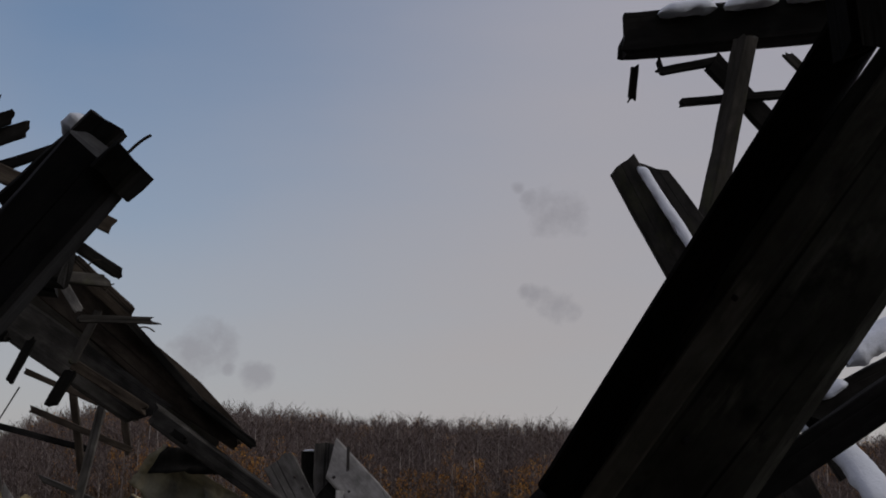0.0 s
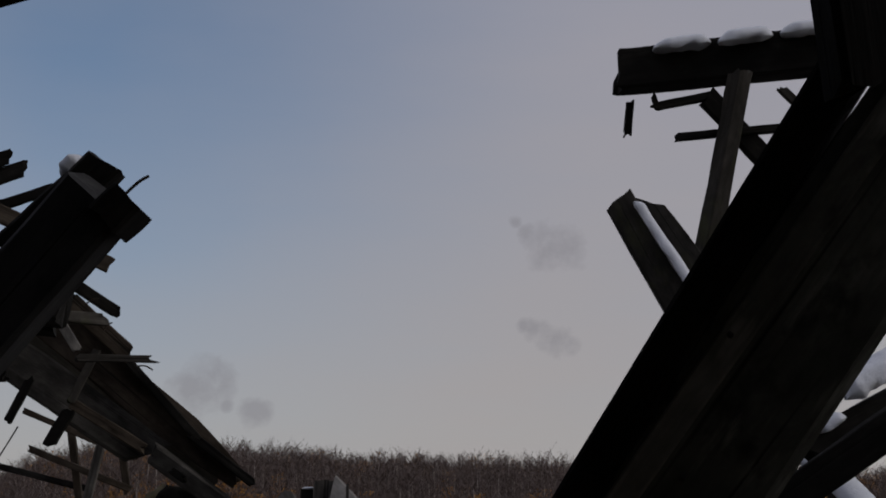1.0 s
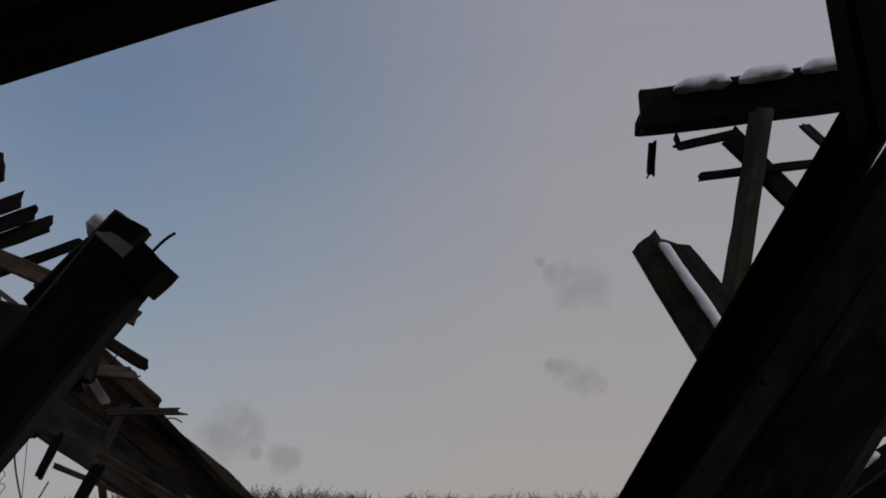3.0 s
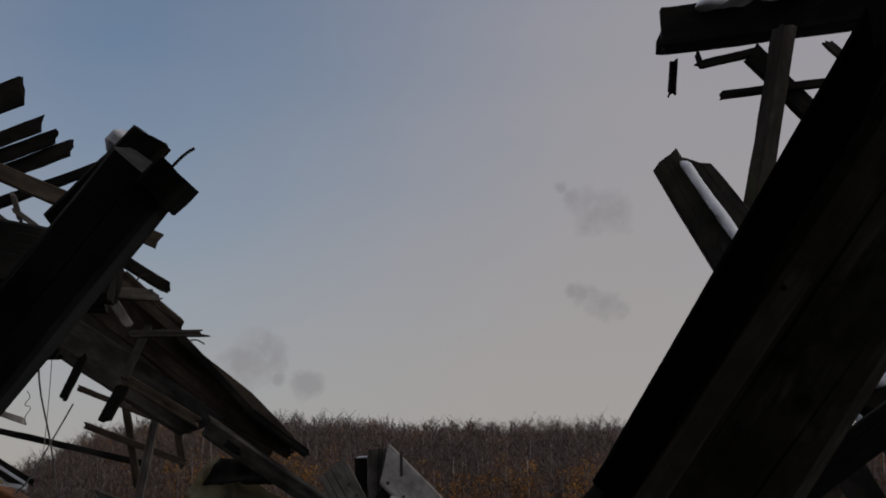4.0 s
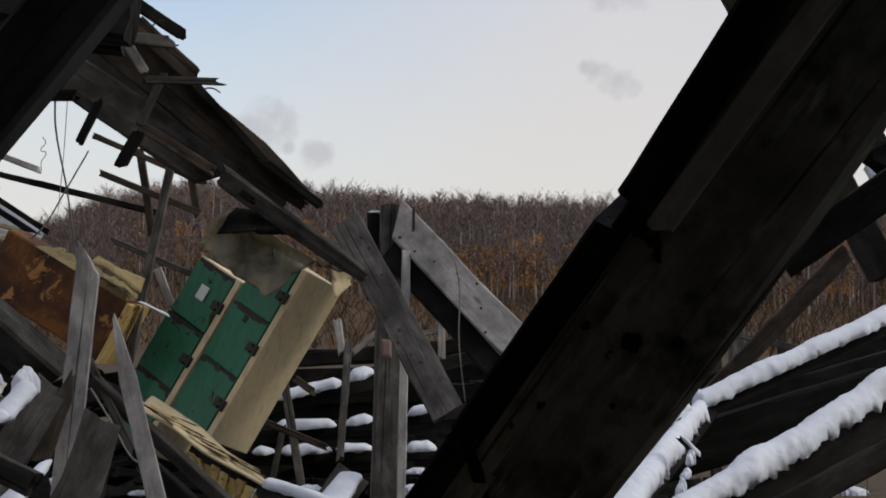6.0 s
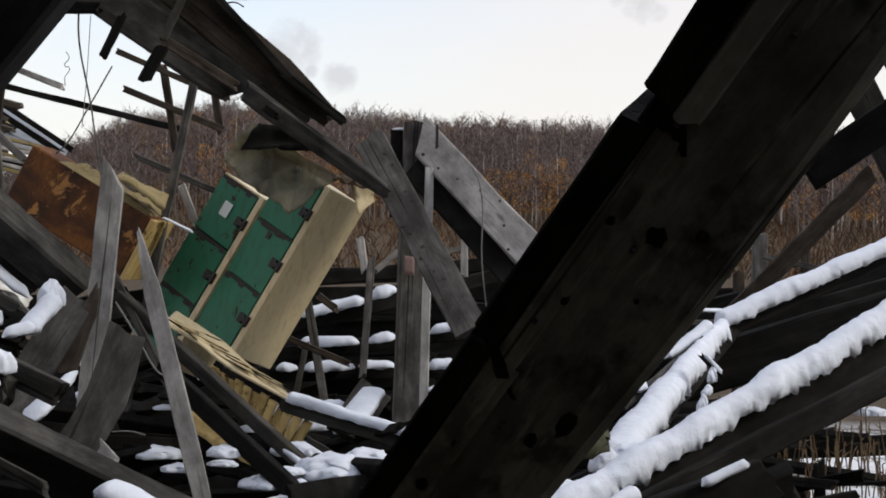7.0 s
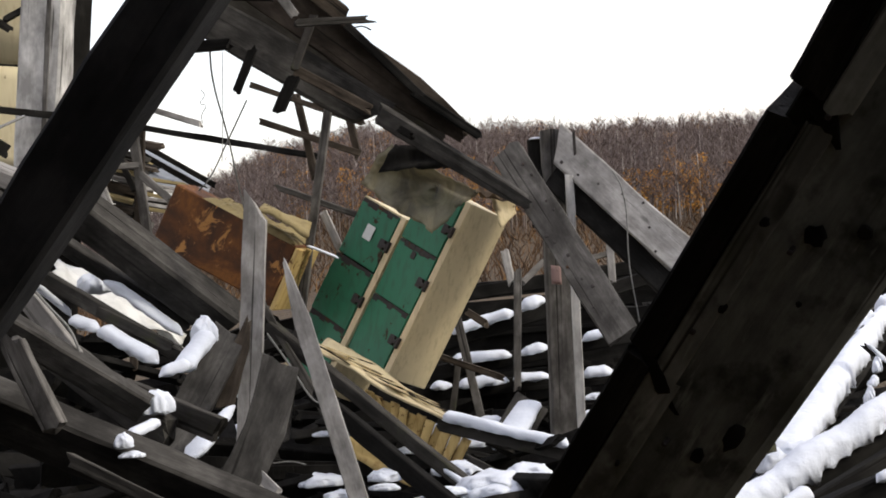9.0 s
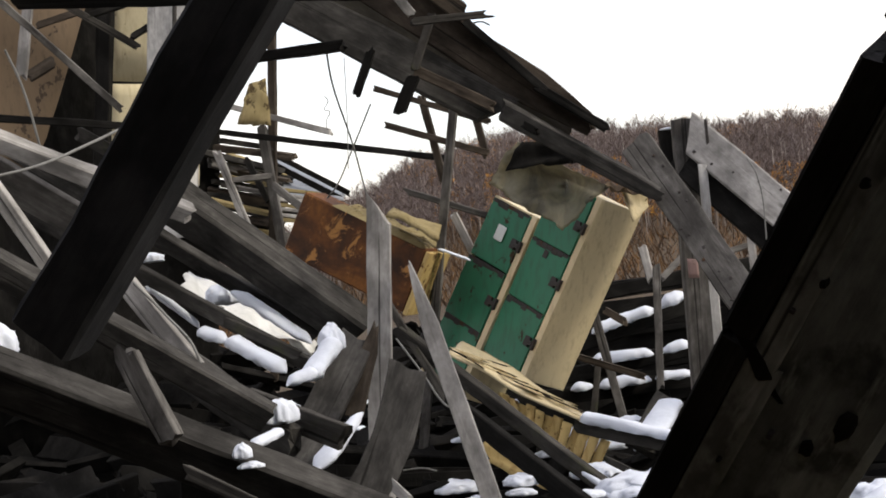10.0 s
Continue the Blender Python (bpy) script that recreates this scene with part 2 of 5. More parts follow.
n = Nodes("dirty_film")
fold = n.noise(n.scaled(5, 5, 3), 1.0, 5, 0.6, 0.5)
FILM = n.done(n.ramp(fold, (0.3, (0.06, 0.055, 0.035)), (0.55, (0.20, 0.18, 0.11)), (0.75, (0.36, 0.31, 0.18))), 0.4, fold, 0.03, 0.6)
n.put(n.ramp(n.noise(n.scaled(3, 3, 3), 1.0, 3), (0.35, 0.72), (0.65, 0.97)), n.bsdf.inputs["Alpha"])
n = Nodes("white_tarpaulin")
fold = n.noise(n.scaled(4, 4, 4), 1.0, 6, 0.6, 0.8)
TARP = n.done(n.ramp(fold, (0.3, (0.40, 0.40, 0.37)), (0.6, (0.68, 0.68, 0.64))), 0.5, fold, 0.05, 0.6)

n = Nodes("snowy_ground")
patch = n.noise(n.scaled(1, 1, 1, False), 0.55, 6, 0.62)
litter = n.noise(n.scaled(1, 1, 1, False), 6.0, 6, 0.65)
soil = n.ramp(litter, (0.3, (0.025, 0.019, 0.012)), (0.6, (0.075, 0.05, 0.026)), (0.8, (0.14, 0.085, 0.035)))
where = n.t.nodes.new("ShaderNodeSeparateXYZ")
n.put(n.co, where.inputs[0])
wooded = n.ramp(n.math("DIVIDE", where.outputs["Y"], 100.0), (0.35, 0.0), (0.6, 1.0))
snowy = n.math("MULTIPLY", n.ramp(n.math("ADD", n.math("MULTIPLY", patch, 0.7), n.math("MULTIPLY", litter, 0.3)), (0.42, 0.0), (0.5, 1.0)), n.math("SUBTRACT", 1.0, wooded))
reach = n.t.nodes.new("ShaderNodeVectorMath")
reach.operation = "LENGTH"
n.put(n.co, reach.inputs[0])
snowy = n.math("MULTIPLY", snowy, n.ramp(n.math("DIVIDE", reach.outputs["Value"], 20.0), (0.54, 0.0), (0.64, 1.0), (0.84, 1.0), (0.98, 0.0)))
GROUND = n.done(n.mix(snowy, soil, (0.80, 0.83, 0.87)), 0.95, n.math("ADD", litter, patch), 0.08, 0.8)


def island(name, *stops, rough=0.95):
    n = Nodes(name)
    g = n.t.nodes.new("ShaderNodeNewGeometry")
    return n.done(n.ramp(g.outputs["Random Per Island"], *stops), rough)


BARK = island("birch_bark", (0.0, (0.09, 0.07, 0.058)), (0.5, (0.17, 0.14, 0.12)), (0.8, (0.24, 0.21, 0.19)), (1.0, (0.46, 0.42, 0.39)))
TWIGS = island("bare_twigs", (0.0, (0.05, 0.036, 0.032)), (0.5, (0.10, 0.074, 0.068)), (1.0, (0.2, 0.165, 0.155)))
LEAVES = island("autumn_leaves", (0.0, (0.14, 0.06, 0.018)), (0.5, (0.27, 0.12, 0.022)), (0.85, (0.40, 0.19, 0.03)), (1.0, (0.5, 0.26, 0.04)))
BRUSH = island("brown_undergrowth", (0.0, (0.035, 0.022, 0.014)), (0.6, (0.075, 0.045, 0.026)), (1.0, (0.15, 0.08, 0.03)))
STALK = island("dry_stalks", (0.0, (0.05, 0.035, 0.022)), (1.0, (0.16, 0.11, 0.06)))


# ---- builders ----
def link_mesh(name, verts, faces, material, parent=None, smooth=False):
    me = bpy.data.meshes.new(name)
    me.from_pydata(verts, [], faces)
    me.materials.append(material)
    if smooth:
        me.polygons.foreach_set("use_smooth", [True] * len(me.polygons))
    me.update()
    ob = new(name, me)
    ob.parent = parent
    return ob


def along(a, b, twist=0.0):
    """The pose of a piece that runs from a to b along its own z, its broad face turned to the front (-y), then twisted."""
    a, b = Vector(a), Vector(b)
    z = (b - a).normalized()
    front = Vector((0, -1, 0))
    if abs(z.dot(front)) > 0.93:
        front = Vector((0, 0, 1))
    y = -(front - z * front.dot(z)).normalized()
    x = y.cross(z)
    m = Matrix((x, y, z)).transposed().to_4x4()
    return Matrix.Translation(a) @ m @ Matrix.Rotation(radians(twist), 4, "Z"), (b - a).length


def stretch(a, b, before=0.0, after=0.0):
    a, b = Vector(a), Vector(b)
    d = (b - a).normalized()
    return tuple(a - d * before), tuple(b + d * after)


def plank_shape(length, w, h, rag=(0.03, 0.03), slant=(0, 0), bend=0.0, tip=(1, 1), rng=None, wear=1.0):
    """Verts and faces of a sawn timber along z: arrises worn round, edges uneven, ends torn or slanted."""
    rng = rng or random
    nx, ny = (5, 2) if w > 1.6 * h else (4, 3)
    c = min(w, h) * 0.10
    ring = []
    for i in range(nx):
        ring.append((-w / 2 + c + (w - 2 * c) * i / (nx - 1), -h / 2))
    for i in range(ny):
        ring.append((w / 2, -h / 2 + c + (h - 2 * c) * i / (ny - 1)))
    for i in range(nx):
        ring.append((w / 2 - c - (w - 2 * c) * i / (nx - 1), h / 2))
    for i in range(ny):
        ring.append((-w / 2, h / 2 - c - (h - 2 * c) * i / (ny - 1)))
    k = len(ring)
    seg = max(4, min(26, int(length / max(0.12, w * 0.8))))
    stations = sorted({0.0, min(0.06, 0.3 / seg), *[i / seg for i in range(1, seg)], max(0.94, 1 - 0.3 / seg), 1.0})
    off = rng.uniform(0, 90)
    torn = [[1.7 * noise.noise((x / w * 1.6 + off + 40 * e, y / h * 0.5, off)) + 0.3 * rng.uniform(-1, 1) for x, y in ring] for e in range(2)]
    verts, faces = [], []
    last = len(stations) - 1
    for s, u in enumerate(stations):
        z = u * length
        bow = bend * math.sin(math.pi * u)
        ta, tb = max(0.0, 1 - u / 0.22), max(0.0, 1 - (1 - u) / 0.22)
        narrow = 1 - ta * (1 - tip[0]) - tb * (1 - tip[1])
        for i, (x, y) in enumerate(ring):
            corner = abs(abs(x) - w / 2) < 1.2 * c and abs(abs(y) - h / 2) < 1.2 * c
            g = wear * (0.010 * noise.noise((off + (x > 0) * 5, (y > 0) * 7, z * 1.9)) + (0.006 if corner else 0.0) * noise.noise((x * 30, y * 30 + off, z * 11)))
            px, py = x * narrow, y
            px += (1 if x > 0 else -1) * g * (w / 0.2) ** 0.5
            py += (1 if y > 0 else -1) * g * 0.5
            pz = z
            if s in (0, 1):
                pz += (slant[0] * x / w + rag[0] * torn[0][i]) * (1.0 if s == 0 else 0.55)
            if s in (last, last - 1):
                pz += (slant[1] * x / w + rag[1] * torn[1][i]) * (1.0 if s == last else 0.55)
            verts.append((px + bow, py, pz))
    for s in range(last):
        for i in range(k):
            j = (i + 1) % k
            faces.append((s * k + i, s * k + j, (s + 1) * k + j, (s + 1) * k + i))
    for base, flip in ((0, True), (last * k, False)):
        cx = [sum(verts[base + i][q] for i in range(k)) / k for q in range(3)]
        verts.append(tuple(cx))
        cc = len(verts) - 1
        for i in range(k):
            j = (i + 1) % k
            faces.append((base + j, base + i, cc) if flip else (base + i, base + j, cc))
    return verts, faces


SEED = [0]


def beam(name, a, b, w, h, twist=0.0, mat=None, label="", category="", group="", parent=None, before=0.0, after=0.0, kind="", **shape):
    """One timber as an object of its own (or as a part, where a parent is given)."""
    a, b = stretch(a, b, before, after)
    m, length = along(a, b, twist)
    SEED[0] += 1
    verts, faces = plank_shape(length, w, h, rng=random.Random(SEED[0] * 7 + 3), **shape)
    ob = link_mesh(name, verts, faces, mat or WOOD_GREY)
    if parent is None:
        ob.matrix_world = m
        tagged(ob, label, category or name.split("_")[-1], group, kind)
    else:
        ob.parent = parent
        ob.matrix_basis = parent.matrix_basis.inverted() @ m
        tagged(ob, label)
    return ob


def empty(name, m, label, category, group="", kind=""):
    ob = new(name)
    ob.empty_display_size = 0.1
    ob.matrix_basis = m
    return tagged(ob, label, category, group, kind)


def part(name, verts, faces, material, parent, label="", smooth=False):
    ob = link_mesh(name, verts, faces, material, parent, smooth)
    return tagged(ob, label)


def block(x0, x1, y0, y1, z0, z1, c=0.004):
    """Verts and faces of a box with chamfered arrises."""
    bm = bmesh.new()
    bmesh.ops.create_cube(bm, size=1.0, matrix=Matrix.Translation(((x0 + x1) / 2, (y0 + y1) / 2, (z0 + z1) / 2)) @ Matrix.Diagonal((x1 - x0, y1 - y0, z1 - z0, 1)))
    bmesh.ops.bevel(bm, geom=bm.edges[:], offset=c, segments=1, affect="EDGES")
    v = [tuple(q.co) for q in bm.verts]
    bm.verts.index_update()
    f = [tuple(q.index for q in p.verts) for p in bm.faces]
    bm.free()
    return v, f


def snow_cap(a, b, w, h, label="thick soft snow lying along a fallen timber", seed=1, droop=0.25, taper=0.0, fringe=0.0):
    """A ragged bank of snow that lies along the upper side of a timber from a to b: flat on top, its edges eaten away, its ends blunt."""
    a, b = Vector(a), Vector(b)
    z = (b - a).normalized()
    upv = (Vector((0, 0, 1)) - z * z.z).normalized()
    side = upv.cross(z)
    length = (b - a).length
    seg, k = max(10, int(length / 0.018)), 17
    verts, faces = [], []
    for s in range(seg + 1):
        u = s / seg
        d = u * length
        end = min(1.0, min(u, 1 - u) * length / (w * (0.35 + 0.3 * abs(noise.noise((seed * 1.3, u * 3, 0))))) + 0.04) ** 0.6
        high = end * (1 + 0.30 * noise.noise((d * 2.6, seed * 3.1, 0.0)))
        reach = [end * (1 + 0.30 * noise.noise((d * 4.1, seed * 2.7, e))) for e in (0.0, 50.0)]
        for i in range(k):
            t = math.pi * (-0.10 + 1.20 * i / (k - 1))
            c, q = -math.cos(t), math.sin(t)
            x = c * w / 2 * (1 - taper * u) * max(0.1, reach[0 if c < 0 else 1])
            y = h * high * q ** 0.6 if q > 0 else -droop * h * end * abs(noise.noise((d * 13, i, seed)) + 0.6)
            p = a + z * d + side * x + upv * y
            out = (side * c + upv * max(q, 0.0)) * end
            p += out * h * (0.16 * noise.noise(p * 5.0) + 0.06 * noise.noise(p * 19.0) + 0.05 * noise.noise(p * 45.0))
            if abs(c) > 0.55:
                edge = ((abs(c) - 0.55) / 0.45) ** 1.5
                p += edge * (side * c * 0.6 - upv * 0.6) * h * end * (0.25 + 0.6 * fringe) * (max(0.0, noise.noise(p * 9.0 + Vector((seed, 0, 0)))) + 0.5 * max(0.0, noise.noise(p * 41.0)))
            verts.append(tuple(p))
    for s in range(seg):
        for i in range(k - 1):
            faces.append((s * k + i, s * k + i + 1, (s + 1) * k + i + 1, (s + 1) * k + i))
        faces.append((s * k + k - 1, s * k, (s + 1) * k, (s + 1) * k + k - 1))
    faces.append(tuple(range(k)))
    faces.append(tuple(reversed(range(seg * k, seg * k + k))))
    ob = link_mesh("snow", verts, faces, SNOW, smooth=True)
    return tagged(ob, label, "snow", "snow on the wreckage", "stuff")


def snow_heap(p, rx, ry, rz, seed=1, label="clump of fresh snow caught on broken timber"):
    """An uneven patch of snow: low, ragged at the rim, with a flattish base."""
    bm = bmesh.new()
    bmesh.ops.create_icosphere(bm, subdivisions=4, radius=1.0)
    for v in bm.verts:
        d = v.co.copy()
        flat = Vector((d.x, d.y, 0))
        rim = 1 + 0.38 * noise.noise(flat * 1.2 + Vector((seed * 5.3, 0, 0))) + 0.26 * noise.noise(flat * 2.9 + Vector((0, seed * 1.7, 0))) + 0.14 * noise.noise(flat * 7 + Vector((0, 0, seed)))
        bump = 1 + 0.26 * noise.noise(d * 2.2 + Vector((0, seed, 0))) + 0.14 * noise.noise(d * 5 + Vector((0, 0, seed))) + 0.06 * noise.noise(d * 12)
        z = d.z if d.z > -0.25 else -0.25 + (d.z + 0.25) * 0.2
        v.co = Vector((d.x * rim * rx, d.y * rim * ry, z * bump * rz))
    me = bpy.data.meshes.new("snow")
    bm.to_mesh(me)
    bm.free()
    me.materials.append(SNOW)
    me.polygons.foreach_set("use_smooth", [True] * len(me.polygons))
    ob = new("snow", me)
    ob.location = p
    return tagged(ob, label, "snow", "snow on the wreckage", "stuff")


def wire(name, pts, r, material, label, category="cable", parent=None, group=""):
    cu = bpy.data.curves.new(name, "CURVE")
    cu.dimensions, cu.bevel_depth, cu.bevel_resolution, cu.resolution_u = "3D", r, 1, 6
    sp = cu.splines.new("BEZIER")
    sp.bezier_points.add(len(pts) - 1)
    for q, p in zip(sp.bezier_points, pts):
        q.co = p
        q.handle_left_type = q.handle_right_type = "AUTO"
    cu.materials.append(material)
    ob = new(name, cu)
    return tagged(ob, label, category, group)


def sheet(name, a, b, c, d, nu, nv, material, sag=0.05, rough=0.02, seed=1, thick=0.008, parent=None):
    """A warped sheet between four corners (a to b along one edge, d to c along the other)."""
    a, b, c, d = map(Vector, (a, b, c, d))
    nrm = (b - a).cross(d - a).normalized()
    verts, faces = [], []
    for side in (0, 1):
        for j in range(nv + 1):
            for i in range(nu + 1):
                u, v = i / nu, j / nv
                p = a.lerp(b, u).lerp(d.lerp(c, u), v)
                edge = 0.5 * rough * noise.noise((u * 9 + seed, v * 9, 2.0))
                p += nrm * (sag * math.sin(math.pi * u) * math.sin(math.pi * v) + rough * 2 * noise.noise((u * 3 + seed, v * 3, 0.5)) + side * thick)
                p += (b - a).normalized() * edge * 2 + (d - a).normalized() * edge * 2
                verts.append(tuple(p))
    row, n0 = nu + 1, (nu + 1) * (nv + 1)
    for j in range(nv):
        for i in range(nu):
            q = (j * row + i, j * row + i + 1, (j + 1) * row + i + 1, (j + 1) * row + i)
            faces.append(tuple(reversed(q)))
            faces.append(tuple(x + n0 for x in q))
    rim = [i for i in range(row)] + [j * row + nu for j in range(1, nv + 1)] + [nv * row + i for i in range(nu - 1, -1, -1)] + [j * row for j in range(nv - 1, 0, -1)]
    for i, p in enumerate(rim):
        q = rim[(i + 1) % len(rim)]
        faces.append((p, q, q + n0, p + n0))
    return link_mesh(name, verts, faces, material, parent, True)


def crisp(ob, angle=35):
    me = ob.data
    me.polygons.foreach_set("use_smooth", [True] * len(me.polygons))
    me.set_sharp_from_angle(angle=radians(angle))
    return ob


# ---- ground and wooded hill ----
CREST = [(-60, 1.0), (-25, 1.8), (-16, 3.4), (-13, 4.7), (-11, 5.75), (-7.5, 6.55), (-4, 6.4), (0, 6.05), (4, 5.92), (8, 5.8), (14, 5.4), (25, 5.0), (60, 2.5)]
CREST_R = 300.0


def crest_height(az):
    for (a0, e0), (a1, e1) in zip(CREST, CREST[1:]):
        if a0 <= az <= a1:
            return CREST_R * math.tan(radians(e0 + (e1 - e0) * (az - a0) / (a1 - a0))) - 8.0
    return 4.0


def ground_height(x, y):
    r, az = math.hypot(x, y), math.degrees(math.atan2(x, y))
    if abs(az) > 60 or r < 45:
        return 0.12 * noise.noise((x * 0.4, y * 0.4, 0)) if r < 45 else 0.0
    s = min(1.0, (r - 45) / (CREST_R - 45))
    s = s * s * (3 - 2 * s) * 0.55 + s * 0.45
    edge = min(1.0, (60 - abs(az)) / 15)
    return crest_height(az) * s * edge + 1.2 * noise.noise((x * 0.02, y * 0.02, 3)) * s


verts, faces = [], []
RINGS = [0, 2, 4, 6, 8, 10, 12, 14, 16, 18, 21, 24, 28, 33, 39, 45, 60, 80, 105, 130, 160, 190, 220, 250, 275, 300, 330, 500, 1200, 3000]
NA = 180
for r in RINGS:
    for i in range(NA):
        az = 2 * math.pi * i / NA
        x, y = r * math.sin(az), r * math.cos(az)
        verts.append((x, y, ground_height(x, y) if r <= 330 else max(0.0, ground_height(x * 300 / r, y * 300 / r) - (r - 300) * 0.05)))
for j in range(len(RINGS) - 1):
    for i in range(NA):
        k = (i + 1) % NA
        faces.append((j * NA + i, (j + 1) * NA + i, (j + 1) * NA + k, j * NA + k))
ground = link_mesh("ground", verts, faces, GROUND, smooth=True)
tagged(ground, "patchy snow and dark leaf litter rising to a wooded hill", "ground", kind="structure")


def forest():
    rng = random.Random(5)
    tv, tf, wv, wf, lv, lf, bv, bf = [], [], [], [], [], [], [], []

    def sliver(V, Fc, p, q, w):
        p, q = Vector(p), Vector(q)
        d = (q - p).cross(Vector((rng.uniform(-1, 1), rng.uniform(-1, 1), rng.uniform(-0.4, 0.4)))).normalized() * w
        i = len(V)
        V.extend((tuple(p - d), tuple(p + d), tuple(q)))
        Fc.append((i, i + 1, i + 2))

    def leaf(V, Fc, p, s):
        i = len(V)
        u = Vector((rng.uniform(-1, 1), rng.uniform(-1, 1), rng.uniform(-1, 1))).normalized()
        v = u.orthogonal().normalized()
        V.extend((tuple(p + u * s), tuple(p + v * s * 0.8), tuple(p - u * s * 0.7 - v * s * 0.5)))
        Fc.append((i, i + 1, i + 2))

    for n_tree in range(8000):
        az = rng.uniform(-21, 22)
        front = n_tree % 5 == 0
        r = CREST_R + rng.uniform(-14, 16) if n_tree % 3 == 0 else math.sqrt(rng.uniform(115 ** 2, 305 ** 2))
        x, y = r * math.sin(radians(az)), r * math.cos(radians(az))
        g = ground_height(x, y) - 0.2
        tall = rng.uniform(5.4, 7.8) * (0.78 + 0.3 * rng.random()) * (1.0 if r > 150 else 0.75)
        lean = Vector((rng.uniform(-0.05, 0.05), rng.uniform(-0.05, 0.05), 1)) * tall
        foot, thick = Vector((x, y, g)), rng.uniform(0.045, 0.10)
        i = len(tv)
        for q in range(4):
            a = q * math.pi / 2
            tv.append(tuple(foot + Vector((math.cos(a), math.sin(a), 0)) * thick))
        for q in range(4):
            a = q * math.pi / 2
            tv.append(tuple(foot + lean + Vector((math.cos(a), math.sin(a), 0)) * thick * 0.25))
        for q in range(4):
            tf.append((i + q, i + (q + 1) % 4, i + 4 + (q + 1) % 4, i + 4 + q))
        clump = noise.noise((x * 0.035, y * 0.035, 9.0))
        leafy = clump > 0.14 and rng.random() < 0.45 and r < 280
        crown = tall * rng.uniform(0.16, 0.26)
        for q in range(34):
            u = rng.uniform(0.35, 1.0)
            p = foot + lean * u
            a, reach = rng.uniform(0, 6.283), crown * (1.25 - 0.8 * u) * rng.uniform(0.5, 1.3)
            e = p + Vector((math.cos(a) * reach, math.sin(a) * reach, reach * rng.uniform(0.4, 1.4)))
            sliver(wv, wf, p, e, 0.03 + 0.02 * rng.random())
            for _ in range(2):
                s = p.lerp(e, rng.uniform(0.4, 1))
                sliver(wv, wf, s, s + Vector((rng.uniform(-0.5, 0.5), rng.uniform(-0.5, 0.5), rng.uniform(0.1, 0.8))), 0.025)
        if leafy:
            for q in range(230):
                u = rng.uniform(0.25, 1.0)
                a, reach = rng.uniform(0, 6.283), crown * (1.5 - u) * rng.random() ** 0.5
                leaf(lv, lf, foot + lean * u + Vector((math.cos(a) * reach, math.sin(a) * reach, 0)), rng.uniform(0.06, 0.13))
    for _ in range(90000):
        az, r = rng.uniform(-21, 22), math.sqrt(rng.uniform(75 ** 2, 303 ** 2))
        x, y = r * math.sin(radians(az)), r * math.cos(radians(az))
        p = Vector((x, y, ground_height(x, y)))
        sliver(bv, bf, p, p + Vector((rng.uniform(-0.8, 0.8), rng.uniform(-0.8, 0.8), rng.uniform(0.4, 1.5))), rng.uniform(0.02, 0.07))
    for name, V, Fc, m, lab in (("tree_trunks", tv, tf, BARK, "slim grey and white birch trunks crowding the hillside"),
                                ("tree_branches", wv, wf, TWIGS, "bare brown twigs of the leafless wood on the hill"),
                                ("autumn_leaves", lv, lf, LEAVES, "rusty orange leaves left on a few hillside trees"),
                                ("undergrowth", bv, bf, BRUSH, "brown dead undergrowth between the trees on the slope")):
        tagged(link_mesh(name, V, Fc, m), lab, "forest", kind="stuff")


forest()

# ---- the great leaning brace close by ----
ax, ay, az = Vector((0.7802, -0.1367, -0.6105)), Vector((0.4475, 0.8039, 0.3919)), Vector((0.4372, -0.5789, 0.6883))
m = Matrix.Translation((0.09, 2.828, 1.576)) @ Matrix((ax, ay, az)).transposed().to_4x4()
brace = empty("leaning_brace", m, "huge dark weathered timber leaning across the ruin, edged with boards", "beam")


def brace_piece(name, x0, x1, y0, y1, z0, z1, material, label="", rag=(0.01, 0.01), narrow=0.0, lean_out=0.0, seed=1):
    """A sawn piece of the brace in its own frame: x across the face, y into it, z up along it."""
    v, f = plank_shape(z1 - z0, x1 - x0, y1 - y0, rag, rng=random.Random(seed), wear=0.35)
    cx, cy = (x0 + x1) / 2, (y0 + y1) / 2
    out = []
    for x, y, z in v:
        high = max(0.0, z + z0 - 0.4)
        out.append((x + cx - (narrow * high if x > 0 else 0.0) - lean_out * max(0.0, z + z0 - 0.7), y + cy, z + z0))
    return part(name, out, f, material, brace, label)


brace_piece("timber", 0.045, 0.308, 0.014, 0.18, -2.15, 2.1, WOOD_BRACE, narrow=0.045, seed=2)
# Edge boards and gap are near-black: the side's shade is in their colour.
brace_piece("edge_board", 0.002, 0.054, -0.004, 0.16, -2.15, 0.052, WOOD_BLACK, "board nailed along the edge, shade put into its black", (0.0, 0.012), seed=11)
brace_piece("edge_board", -0.004, 0.055, -0.002, 0.16, 0.07, 0.604, WOOD_BLACK, "board nailed along the edge, shade put into its black", (0.006, 0.008), seed=12)
brace_piece("edge_board", 0.0, 0.066, -0.010, 0.16, 0.668, 2.1, WOOD_BLACK, "board nailed along the edge, shade put into its black", (0.008, 0.01), lean_out=0.04, seed=13)
brace_piece("packing_piece", 0.026, 0.066, 0.004, 0.15, 0.55, 0.70, WOOD_BLACK, "black piece for the shaded gap between two boards", seed=14)
brace_piece("face_board", 0.059, 0.108, 0.001, 0.03, 0.045, 0.62, WOOD_STRIP, "grey strip nailed on the face", (0.02, 0.012), seed=15)
brace_piece("face_board", 0.056, 0.118, 0.003, 0.03, -2.1, 0.03, WOOD_STRIP, "grey strip nailed on the face", (0.0, 0.03), seed=16)
